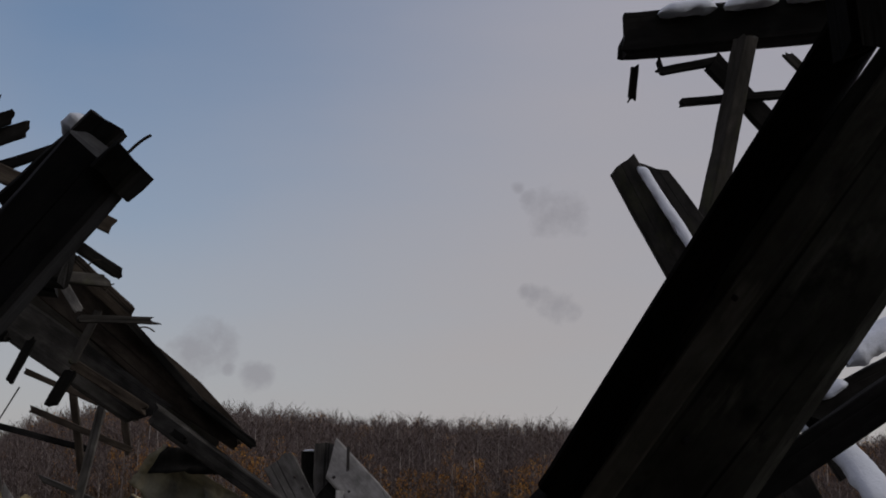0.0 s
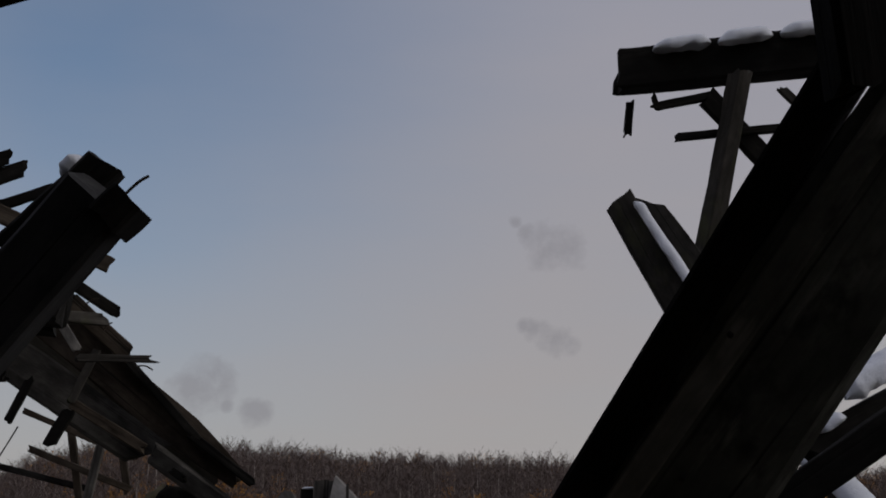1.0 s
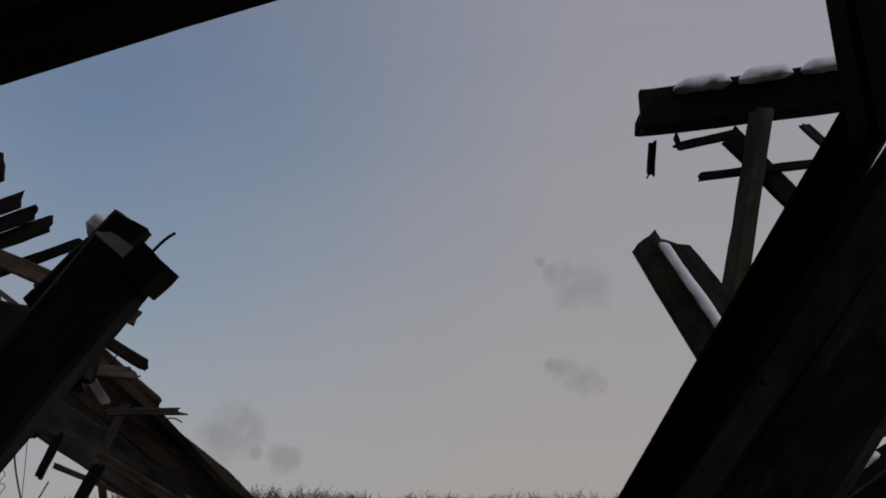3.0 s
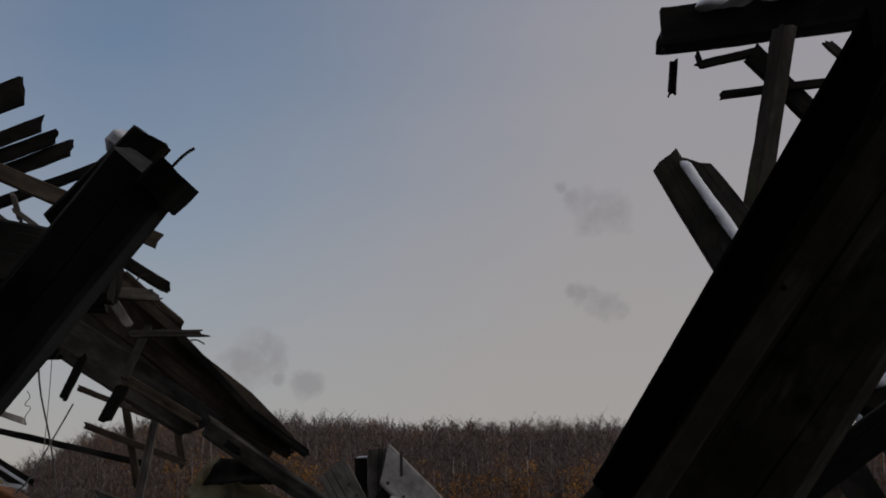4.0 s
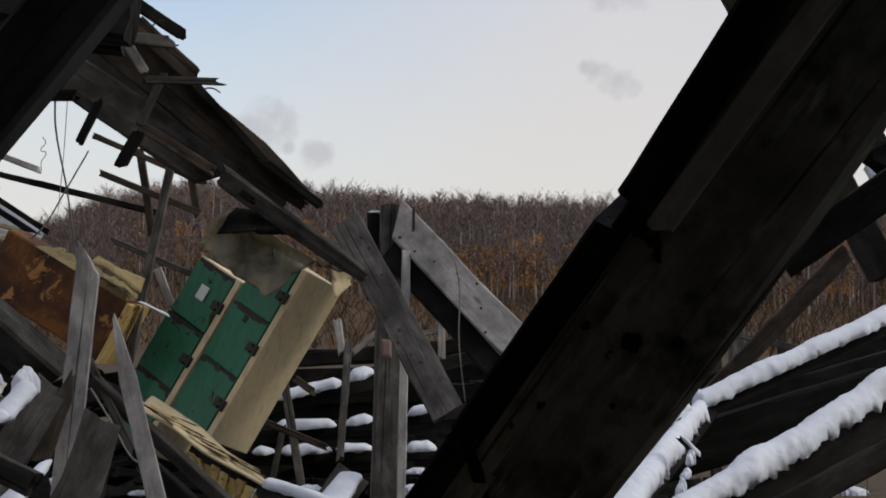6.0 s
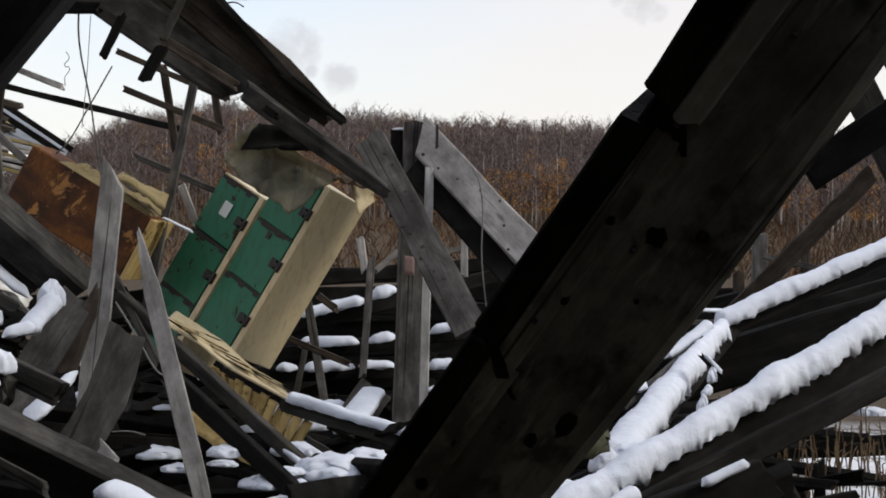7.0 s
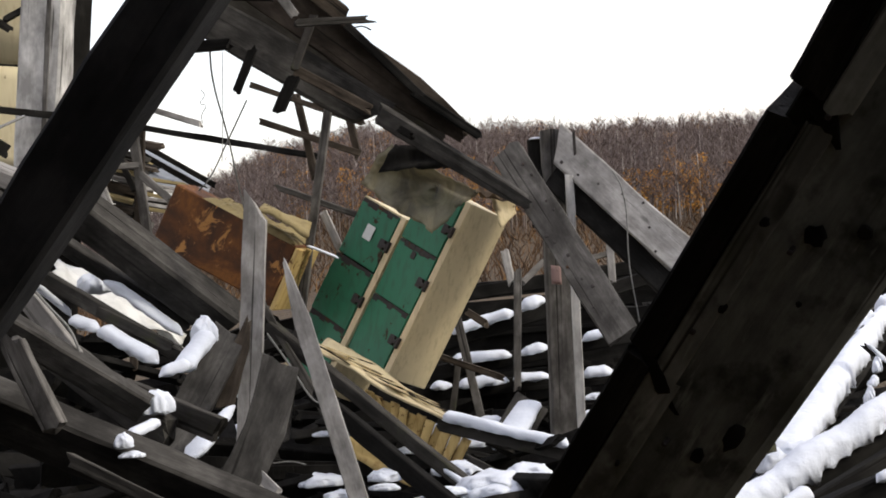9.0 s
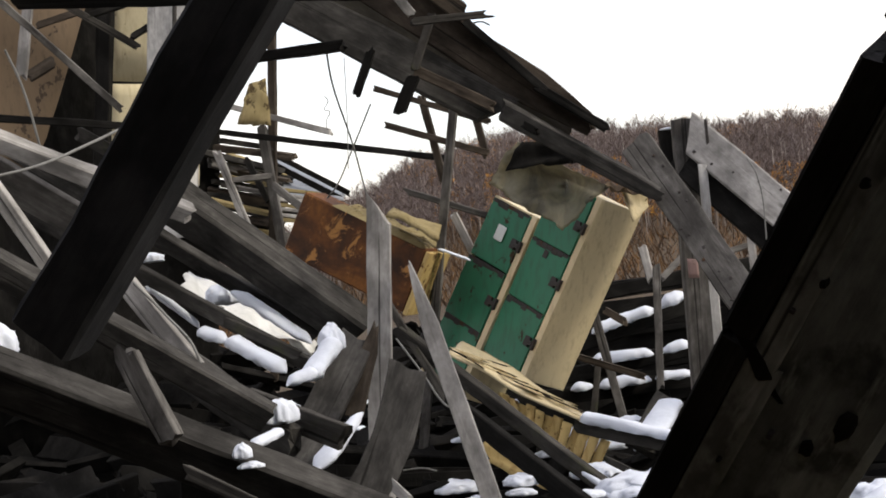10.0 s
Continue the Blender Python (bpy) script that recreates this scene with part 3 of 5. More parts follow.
brace_piece("face_board", 0.069, 0.115, -0.004, 0.03, 0.66, 2.05, WOOD_STRIP, "grey strip nailed on the face", (0.02, 0.01), seed=17)


def gash(points, seed):
    """A ragged split in the timber, its shade put into black: a thin torn wedge along a line of points (x, z, half
    width).
    """
    rg = random.Random(seed)
    v, f = [], []
    for k, (x, z, w) in enumerate(points):
        for y in (0.008, -0.001 if x < 0.11 else 0.011):
            v += [(x - w * rg.uniform(0.7, 1.2), y, z - w * rg.uniform(0.3, 1.0)), (x + w * rg.uniform(0.6, 1.2), y, z + w * rg.uniform(0.3, 1.1))]
        if k:
            b = 4 * k
            f += [(b - 2, b - 1, b + 3, b + 2), (b - 4, b - 2, b + 2, b), (b - 1, b - 3, b + 1, b + 3)]
    e = len(v)
    f += [(0, 1, 3, 2), (e - 3, e - 4, e - 2, e - 1)]
    part("split", v, f, WOOD_BLACK, brace, "splintered split in the timber, its shaded depth coloured black")


gash(((0.028, 0.072, 0.008), (0.055, 0.058, 0.011), (0.075, 0.04, 0.012), (0.095, 0.022, 0.010), (0.115, 0.002, 0.006), (0.14, -0.012, 0.003)), 3)
gash(((0.05, 0.66, 0.012), (0.075, 0.645, 0.018), (0.10, 0.625, 0.010), (0.125, 0.60, 0.003)), 5)
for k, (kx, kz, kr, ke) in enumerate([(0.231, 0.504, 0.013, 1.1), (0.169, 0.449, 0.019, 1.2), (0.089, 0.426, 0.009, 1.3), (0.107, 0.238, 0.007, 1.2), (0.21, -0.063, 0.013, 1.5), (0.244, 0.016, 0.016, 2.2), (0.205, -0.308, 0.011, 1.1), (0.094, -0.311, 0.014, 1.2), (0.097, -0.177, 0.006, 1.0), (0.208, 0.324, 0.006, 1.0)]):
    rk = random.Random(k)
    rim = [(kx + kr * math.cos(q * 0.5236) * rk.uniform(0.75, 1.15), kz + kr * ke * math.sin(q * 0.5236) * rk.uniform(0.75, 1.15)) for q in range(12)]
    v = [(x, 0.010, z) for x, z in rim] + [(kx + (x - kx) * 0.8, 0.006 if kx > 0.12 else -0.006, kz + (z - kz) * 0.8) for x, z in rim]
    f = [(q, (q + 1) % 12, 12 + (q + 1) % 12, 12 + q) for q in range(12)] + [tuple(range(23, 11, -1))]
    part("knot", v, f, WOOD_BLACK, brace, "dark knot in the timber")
for k in range(9):
    z0 = -0.8 + 0.24 * k
    x0 = 0.15 if k % 2 else 0.085
    v, f = block(x0 - 0.005, x0 + 0.005, -0.006, 0.016, z0, z0 + 0.010, 0.002)
    part("nail_head", v, f, IRON, brace, "rusty nail head")

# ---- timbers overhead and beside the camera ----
# Both pieces are coloured near-black to hold their backlit shade.
beam("overhead_beam", (-0.546, 1.720, 2.697), (-0.088, 1.720, 2.848), 0.2, 0.18, 0, WOOD_BLACK, "roof timber hanging overhead, black for its backlit shade", "beam", before=0.3, after=0.2, wear=0.3)
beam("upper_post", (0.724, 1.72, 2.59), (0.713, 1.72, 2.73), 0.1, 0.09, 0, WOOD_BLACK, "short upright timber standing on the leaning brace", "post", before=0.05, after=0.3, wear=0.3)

# ---- leaning timber on the other side, and what hangs on it ----
a, b = (-1.494, 3.916, 1.804), (-0.524, 3.573, 2.877)
m, length = along(a, b)
lean = empty("leaning_timber", m, "thick dark squared timber leaning over the wreckage, end torn", "beam")
beam("timber", a, b, 0.185, 0.13, 0, WOOD_SMOOTH, parent=lean, rag=(0.01, 0.02), before=0.1)
beam("end_block", (-0.500, 3.563, 2.811), (-0.444, 3.556, 2.868), 0.095, 0.15, 0, WOOD_BLACK, parent=lean, rag=(0.01, 0.006))
beam("spliced_piece", (-0.763, 3.716, 2.768), (-0.529, 3.695, 3.001), 0.095, 0.1, 0, WOOD_BLACK, parent=lean, rag=(0.02, 0.01), label="shorter black piece spliced on")
snow_cap((-0.646, 3.739, 2.966), (-0.590, 3.731, 3.026), 0.07, 0.04, "little snow on the top of a torn timber end", 3)
wire("bent_nail", [(-0.475, 3.626, 2.902), (-0.437, 3.621, 2.937), (-0.416, 3.620, 2.950)], 0.004, IRON, "long bent rusty nail sticking out of a timber", "nail")

# ---- long fallen rafter ----
a, b = (-2.384, 9.75, 3.745), (-1.168, 10.12, 2.94)
rafter = empty("fallen_rafter", along(a, b)[0], "long broken brown rafter fallen slantwise above the lockers", "beam")
beam("timber", a, b, 0.27, 0.14, 0, WOOD_MID, parent=rafter, rag=(0.02, 0.05), slant=(0, -0.2), before=1.0)
beam("soffit_board", (-2.096, 10.0, 3.872), (-0.732, 10.28, 2.802), 0.24, 0.05, 0, WOOD_DARK, parent=rafter, before=0.8, rag=(0.02, 0.06), tip=(1, 0.6), label="dark board behind the brown one")
beam("brown_board", (-1.699, 9.9, 3.669), (-0.606, 10.2, 2.786), 0.25, 0.06, 0, WOOD_BROWN, parent=rafter, before=0.5, rag=(0.02, 0.05), tip=(1, 0.55), label="broad brown stained board, its end broken")
beam("cap_board", (-0.901, 10.05, 3.051), (-0.489, 10.12, 2.741), 0.06, 0.16, 0, WOOD_BLACK, parent=rafter, rag=(0.03, 0.03))
beam("cap_board", (-1.668, 9.8, 3.902), (-0.846, 10.05, 3.014), 0.055, 0.14, 0, WOOD_BLACK, parent=rafter, before=0.6, rag=(0.03, 0.05))
beam("rail", (-1.13, 9.95, 2.919), (-0.208, 10.3, 2.287), 0.115, 0.09, 15, WOOD_MID, parent=rafter, rag=(0.02, 0.07), tip=(1, 0.7), label="splintered grey rail")
# No hole is cut: a black block shows the mortise's shade.
beam("mortise", (-0.991, 9.85, 2.799), (-0.911, 9.85, 2.741), 0.05, 0.05, 0, WOOD_BLACK, parent=rafter, label="black block for the shaded square mortise", wear=0.2)
beam("cleat", (-1.637, 9.8, 3.217), (-1.185, 9.95, 2.948), 0.07, 0.05, 0, WOOD_BROWN, parent=rafter, rag=(0.02, 0.05), label="brown sliver nailed under the board")
beam("joint_strap", (-1.479, 9.75, 3.551), (-1.628, 9.75, 3.209), 0.05, 0.04, 0, WOOD_DARK, parent=rafter, rag=(0.02, 0.02), label="dark batten across the joint")

# ---- post with its braces ----
beam("post", (-0.063, 10.95, 0.747), (-0.003, 10.95, 2.821), 0.2, 0.16, 6, WOOD_GREY, "weathered grey upright post of the fallen building", "post", before=1.2, rag=(0, 0.01))
beam("post_batten", (0.053, 10.66, 0.877), (0.08, 10.66, 2.469), 0.06, 0.05, 0, WOOD_WHITE, "pale narrow batten nailed to the upright post", "batten", rag=(0.01, 0.02), before=0.9)
beam("stub_post", (-0.13, 11.14, 2.15), (-0.13, 11.10, 2.78), 0.145, 0.12, 0, WOOD_BLACK, "short black post stub beside the grey post", "post", rag=(0, 0.003), wear=0.3)
sloping = beam("sloping_beam", (0.03, 10.85, 2.70), (0.71, 10.17, 1.93), 0.24, 0.1, 0, WOOD_PALE, "pale grey squared beam sloping down from the post", "beam", after=1.2, rag=(0.006, 0.02), slant=(0.2, 0))
diagonal = beam("diagonal_plank", (-0.32, 10.55, 2.63), (0.35, 9.89, 1.38), 0.22, 0.045, 0, WOOD_GREY, "grey plank leaning diagonally against the post", "plank", rag=(0.07, 0.01))
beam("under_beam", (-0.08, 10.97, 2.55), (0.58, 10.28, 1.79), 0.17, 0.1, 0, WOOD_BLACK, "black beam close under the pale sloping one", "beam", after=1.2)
rn = random.Random(4)
for host, w, h, count in ((diagonal, 0.22, 0.045, 12), (sloping, 0.24, 0.1, 7)):
    for k in range(count):
        x0, z0, r = rn.uniform(-0.4, 0.4) * w, 0.12 + 1.25 * k / count + rn.uniform(0, 0.05), rn.uniform(0.006, 0.012)
        v, f = block(x0 - r, x0 + r, -h / 2 - 0.006, -h / 2 + 0.004, z0 - r, z0 + r, 0.002)
        part("bolt_head", v, f, IRON, host, "rusty bolt head")
beam("strap", (0.13, 10.70, 2.77), (0.13, 10.72, 2.50), 0.02, 0.012, 0, IRON, "rusty iron strap across the sloping beam", "strap", wear=0.2)
tag_board = sheet("paper_label", (-0.09, 10.77, 1.74), (-0.02, 10.77, 1.73), (-0.02, 10.77, 1.86), (-0.09, 10.77, 1.87), 4, 4, PINK, 0.003, 0.002, 2, 0.004)
tagged(tag_board, "small faded red paper label on the grey post", "label")
snow_cap((-0.19, 11.05, 2.78), (-0.07, 11.05, 2.78), 0.06, 0.012, "thin snow on top of the black post stub", 5)

# ---- locker cabinet, tipped and racked ----
def locker(foot, left, top, back, label, seed):
    """A narrow locker with three doors one over the other, in a frame given by its foot corner and its three edges."""
    foot = Vector(foot)
    ux, uz, uy = Vector(left) - foot, Vector(top) - foot, Vector(back) - foot
    root = empty("locker", Matrix.Translation(foot), label, "locker", "tipped lockers")

    def skewed(s0, s1, q0, q1, t0, t1):
        v, f = block(s0, s1, q0, q1, t0, t1, 0.006)
        return [tuple(ux * x + uy * y + uz * z) for x, y, z in v], f

    # Black filler block puts the inner shade into colour behind the door gaps.
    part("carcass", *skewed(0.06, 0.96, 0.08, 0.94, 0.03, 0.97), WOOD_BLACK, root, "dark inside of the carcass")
    for s0, s1 in ((-0.02, 0.05), (0.965, 1.0)):
        part("side_panel", *skewed(s0, s1, 0.0, 1.0, 0.0, 1.0), CREAM, root, "cream painted side panel, streaked")
    part("front_stile", *skewed(-0.03, 0.085, -0.03, 0.06, 0.0, 1.0), CREAM, root, "cream stile with worn paint")
    part("top_panel", *skewed(0.0, 1.0, 0.0, 1.0, 0.985, 1.0), CREAM, root)
    part("bottom_panel", *skewed(0.0, 1.0, 0.0, 1.0, 0.0, 0.02), CREAM, root)
    part("back_panel", *skewed(0.02, 0.98, 0.95, 0.99, 0.0, 1.0), CREAM, root)
    rl = random.Random(seed)
    for tier in range(3):
        t0, t1 = 0.02 + tier * 0.326 + rl.uniform(-0.006, 0.004), 0.338 + tier * 0.326 + rl.uniform(-0.004, 0.004)
        q = rl.uniform(-0.03, 0.01)
        door = part("door", *skewed(0.115, 0.985, -0.02 + q, 0.05 + q, t0, t1), GREEN, root, "green painted locker door")
        mid = (t0 + t1) / 2 + rl.uniform(-0.01, 0.02)
        part("latch", *skewed(0.13, 0.24, -0.09, -0.02, mid - 0.026, mid + 0.026), IRON, door, "rusty iron latch")
        part("hasp", *skewed(0.05, 0.17, -0.11, -0.085, mid - 0.012, mid + 0.012), IRON, door, "rusty hasp")
        part("staple", *skewed(0.02, 0.07, -0.10, -0.03, mid - 0.03, mid + 0.03), IRON, door, "rusty staple plate")
        # Strips along each door's edge draw the gap shadow together with chipped paint.
        for k in range(7):
            u = 0.13 + 0.12 * k
            part("chipped_edge", *skewed(u, u + 0.12, -0.026 + q, -0.018 + q, t1 - 0.012 - rl.uniform(0, 0.02), t1 + 0.004), IRON, door, "dark chipped paint edge")
    return root, skewed


right_locker, inside = locker((-1.34, 11.21, 1.14), (-1.66, 11.53, 1.35), (-0.63, 11.04, 2.35), (-1.10, 11.51, 1.02), "tipped steel locker, green doors, bright cream side panel", 3)
part("rust_spot", *inside(0.52, 0.62, -0.05, -0.035, 0.60, 0.64), IRON, right_locker, "rust spot where paint has gone")
left_locker, inside = locker((-1.87, 11.55, 1.04), (-2.20, 11.84, 1.26), (-1.14, 11.43, 2.29), (-1.64, 11.86, 0.91), "tipped steel locker, green doors, pale paper label", 5)
part("paper_label", *inside(0.45, 0.64, -0.06, -0.045, 0.80, 0.88), PAPER, left_locker, "blank pale paper label")
# Black sheet put where the hollow under the rail lies in shade.
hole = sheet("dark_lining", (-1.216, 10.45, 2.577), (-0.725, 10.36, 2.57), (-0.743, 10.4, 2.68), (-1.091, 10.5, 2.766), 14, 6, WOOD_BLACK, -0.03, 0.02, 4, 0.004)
tagged(hole, "black sheet for the shaded hollow under the fallen rail", "lining")
film = sheet("plastic_film", (-1.42, 11.00, 2.55), (-0.90, 10.63, 2.14), (-0.55, 10.49, 2.39), (-1.16, 10.80, 2.80), 20, 16, FILM, -0.13, 0.03, 4, 0.004)
tagged(film, "dirty grey plastic film draped over the top of the cabinet", "plastic film")
flap = sheet("torn_flap", (-0.47, 10.59, 2.37), (-0.41, 10.50, 2.14), (-0.30, 10.65, 2.24), (-0.31, 10.64, 2.38), 6, 6, CREAM, -0.03, 0.01, 7, 0.004)
tagged(flap, "torn cream sheet curling from the cabinet's corner", "sheet metal")
flap = sheet("torn_lining", (-0.58, 10.53, 2.40), (-0.42, 10.44, 2.33), (-0.28, 10.55, 2.36), (-0.46, 10.63, 2.43), 9, 5, CLOTH, -0.03, 0.03, 9, 0.004)
tagged(flap, "ragged brown lining torn from under the rail", "lining")

# ---- ochre panel that slid out beneath the cabinet ----
panel = empty("collapsed_panel", Matrix.Translation((-1.34, 10.16, 1.12)), "collapsed wall panel of ochre boards, its top peeling and snowy", "wall panel")
base = Vector((-1.34, 10.16, 1.12))


def under(parent, ob):
    """Hang a piece built in world space under an unrotated parent."""
    ob.parent = parent
    ob.matrix_basis = Matrix.Translation(-Vector(parent.matrix_basis.translation)) @ ob.matrix_basis
    return ob


top = under(panel, sheet("top_sheet", (-1.71, 10.22, 1.40), (-0.82, 9.90, 0.90), (-0.88, 10.80, 0.88), (-1.73, 11.13, 1.45), 24, 6, CREAM, 0.02, 0.02, 12, 0.02))
P0, P1, Q0, Q1 = Vector((-1.41, 10.15, 1.13)), Vector((-0.66, 9.90, 0.77)), Vector((-1.38, 10.15, 1.07)), Vector((-0.78, 9.92, 0.56))
for i in range(13):
    u0, u1 = i / 13, (i + 0.93) / 13
    nud = Vector((0, -0.012 * (i % 3), 0.012 * ((i * 5) % 3)))
    q = sheet("ochre_board", P0.lerp(P1, u0) + nud, P0.lerp(P1, u1) + nud, Q0.lerp(Q1, u1) + nud, Q0.lerp(Q1, u0) + nud, 2, 5, OCHRE, 0.012, 0.006, i, 0.02)
    under(panel, q)
rp = random.Random(31)
for i in range(46):
    u = (i * 0.618) % 1
    p = Vector((-1.70, 10.24, 1.42)).lerp(Vector((-0.86, 9.92, 0.93)), u) + Vector((0, rp.uniform(0, 0.3), 0.03))
    d = Vector((0.27 + rp.uniform(-0.05, 0.05), -0.06 + rp.uniform(-0.12, 0.12), -0.14)) * rp.uniform(0.25, 0.75)
    beam("peeling_strip", p, p + d, rp.uniform(0.012, 0.04), 0.006, 80, (WOOD_BROWN, CREAM, WOOD_BLACK, CREAM)[i % 4], wear=0.8, rag=(0.02, 0.03), parent=panel)
beam("panel_edge_beam", (-1.90, 9.78, 1.59), (-0.58, 9.27, 0.50), 0.085, 0.08, 15, WOOD_DARK, "dark sloping timber along the foot of the ochre panel", "beam", after=0.5)
beam("lower_sloping_beam", (-1.54, 9.32, 1.16), (-0.75, 8.76, 0.55), 0.1, 0.08, 10, WOOD_BLACK, "black sloping timber below the ochre panel", "beam", after=0.5)
lower = sheet("ochre_sheet", (-1.39, 9.63, 0.88), (-0.86, 9.36, 0.57), (-0.90, 9.35, 0.51), (-1.47, 9.61, 0.78), 10, 3, OCHRE, 0.01, 0.015, 15, 0.015)
tagged(lower, "scrap of ochre sheeting under the sloping timbers", "sheet")
beam("snowy_pole", (-0.88, 9.99, 0.88), (-0.04, 9.61, 0.67), 0.075, 0.06, 0, WOOD_DARK, "dark pole under a line of snow below the lockers", "pole", after=0.3)
snow_cap((-0.84, 9.95, 0.92), (-0.04, 9.57, 0.73), 0.09, 0.055, "soft line of snow on a sloping pole", 8)
snow_heap((-0.48, 9.18, 0.57), 0.22, 0.2, 0.09, 3)
snow_heap((-0.30, 9.29, 0.58), 0.16, 0.2, 0.1, 5)
snow_heap((-0.56, 10.41, 0.81), 0.14, 0.12, 0.07, 7)
snow_heap((-0.41, 10.61, 0.65), 0.16, 0.12, 0.06, 9)
snow_heap((-1.11, 8.94, 0.68), 0.1, 0.1, 0.05, 11)
snow_heap((-0.45, 9.12, 0.54), 0.2, 0.2, 0.08, 13)
snow_heap((-0.71, 8.68, 0.42), 0.14, 0.16, 0.06, 14)
snow_heap((-0.86, 8.88, 0.51), 0.1, 0.12, 0.06, 15)
snow_heap((-0.44, 9.3, 0.525), 0.24, 0.22, 0.07, 141)
snow_heap((-0.571, 8.9, 0.423), 0.14, 0.2, 0.06, 142)
snow_heap((-0.882, 8.9, 0.51), 0.12, 0.16, 0.05, 143)
snow_heap((-0.632, 8.6, 0.387), 0.13, 0.12, 0.05, 144)
snow_heap((-2.077, 8.75, 1.567), 0.085, 0.1, 0.11, 145)
snow_heap((-2.157, 8.0, 1.227), 0.09, 0.1, 0.07, 146)
snow_cap((-0.98, 9.46, 0.80), (-0.38, 9.09, 0.36), 0.06, 0.03, "thin snow along a dark sloping timber", 18)
snow_cap((-0.69, 8.80, 0.54), (-0.42, 8.59, 0.40), 0.08, 0.04, "thin snow along a dark sloping timber", 19)

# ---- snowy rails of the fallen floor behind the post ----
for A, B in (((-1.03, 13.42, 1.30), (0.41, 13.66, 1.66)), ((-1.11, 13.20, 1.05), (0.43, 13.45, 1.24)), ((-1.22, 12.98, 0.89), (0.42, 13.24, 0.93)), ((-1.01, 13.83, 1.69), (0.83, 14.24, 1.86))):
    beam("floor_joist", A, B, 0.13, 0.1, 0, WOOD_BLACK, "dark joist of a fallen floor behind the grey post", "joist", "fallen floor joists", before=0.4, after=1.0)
# Added black backing: stands in for the deep shade behind the joists.
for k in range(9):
    beam("floor_board", (-1.9, 14.35 + 0.03 * (k % 3), 0.35 + 0.165 * k), (2.2, 14.55 + 0.03 * (k % 2), 0.45 + 0.165 * k + 0.04 * (k % 3)), 0.155, 0.03, 0, WOOD_BLACK, "black backing board added for the shade behind the joists", "board", "boards behind the joists")
snow_cap((-1.00, 13.33, 1.36), (-0.44, 13.36, 1.50), 0.17, 0.076, "thick snow resting on a dark joist", 21)
snow_cap((-0.41, 13.36, 1.52), (-0.17, 13.37, 1.60), 0.18, 0.093, "thick snow resting on a dark joist", 22)
snow_cap((-1.02, 13.11, 1.12), (-0.49, 13.15, 1.15), 0.17, 0.068, "thick snow resting on a dark joist", 23)
snow_cap((-0.43, 13.15, 1.15), (-0.17, 13.16, 1.20), 0.17, 0.068, "thick snow resting on a dark joist", 24)
snow_cap((-1.18, 12.89, 0.93), (-0.99, 12.91, 0.94), 0.17, 0.064, "thick snow resting on a dark joist", 25)
snow_cap((-0.96, 12.91, 0.93), (-0.52, 12.93, 0.95), 0.18, 0.072, "thick snow resting on a dark joist", 26)
snow_cap((-0.49, 12.94, 0.96), (-0.17, 12.94, 0.96), 0.18, 0.072, "thick snow resting on a dark joist", 27)
snow_cap((0.08, 13.04, 0.95), (0.36, 13.04, 0.96), 0.18, 0.068, "thick snow resting on a dark joist", 28)
snow_cap((0.11, 13.26, 1.23), (0.38, 13.26, 1.30), 0.18, 0.068, "thick snow resting on a dark joist", 29)
beam("snowy_plank", (-0.46, 9.90, 0.69), (-0.28, 10.53, 0.94), 0.24, 0.05, 0, WOOD_DARK, "plank lying buried under clean snow", "plank")
snow_cap((-0.44, 9.86, 0.73), (-0.29, 10.49, 0.95), 0.2, 0.05, "smooth snow covering a short plank", 31)
G = "battens in the fallen floor"
beam("batten", (-0.39, 13.06, 1.87), (-0.45, 12.83, 0.88), 0.06, 0.05, 0, WOOD_GREY, "grey upright batten crossing the snowy joists", "batten", G)
beam("batten", (-0.89, 12.63, 1.47), (-0.74, 12.41, 0.71), 0.065, 0.05, 0, WOOD_GREY, "grey leaning batten below the lockers", "batten", G, before=0.3, after=0.3)
beam("batten", (-0.90, 12.52, 1.17), (-0.96, 12.40, 0.82), 0.05, 0.05, 0, WOOD_DARK, "dark short batten below the lockers", "batten", G, after=0.3)
beam("batten", (-1.04, 12.21, 1.23), (-0.54, 12.04, 1.04), 0.05, 0.04, 0, WOOD_BROWN, "brown lath crossing in front of the joists", "batten", G)
beam("batten", (-0.80, 12.44, 1.56), (-0.65, 12.35, 1.46), 0.06, 0.05, 0, WOOD_BROWN, "brown broken batten end by the lockers", "batten", G)
beam("batten", (0.38, 12.56, 2.04), (0.38, 12.56, 1.72), 0.06, 0.05, 0, WOOD_PALE, "pale short upright batten behind the plank", "batten", G, before=0.6)
beam("batten", (0.13, 12.67, 1.91), (0.41, 12.76, 1.97), 0.05, 0.04, 0, WOOD_GREY, "grey short batten behind the plank", "batten", G)
beam("batten", (-0.36, 13.26, 1.77), (-0.16, 13.37, 1.95), 0.05, 0.04, 0, WOOD_GREY, "grey broken batten among the joists", "batten", G)
beam("batten", (-0.51, 13.56, 2.05), (-0.47, 13.56, 1.78), 0.07, 0.05, 0, WOOD_PALE, "pale broken batten end among the joists", "batten", G)
wire("thin_wire", [(0.36, 10.14, 2.45), (0.41, 10.14, 2.34), (0.43, 10.16, 1.82), (0.47, 10.15, 1.45)], 0.005, CABLE, "thin grey wire hanging over the sloping beam")

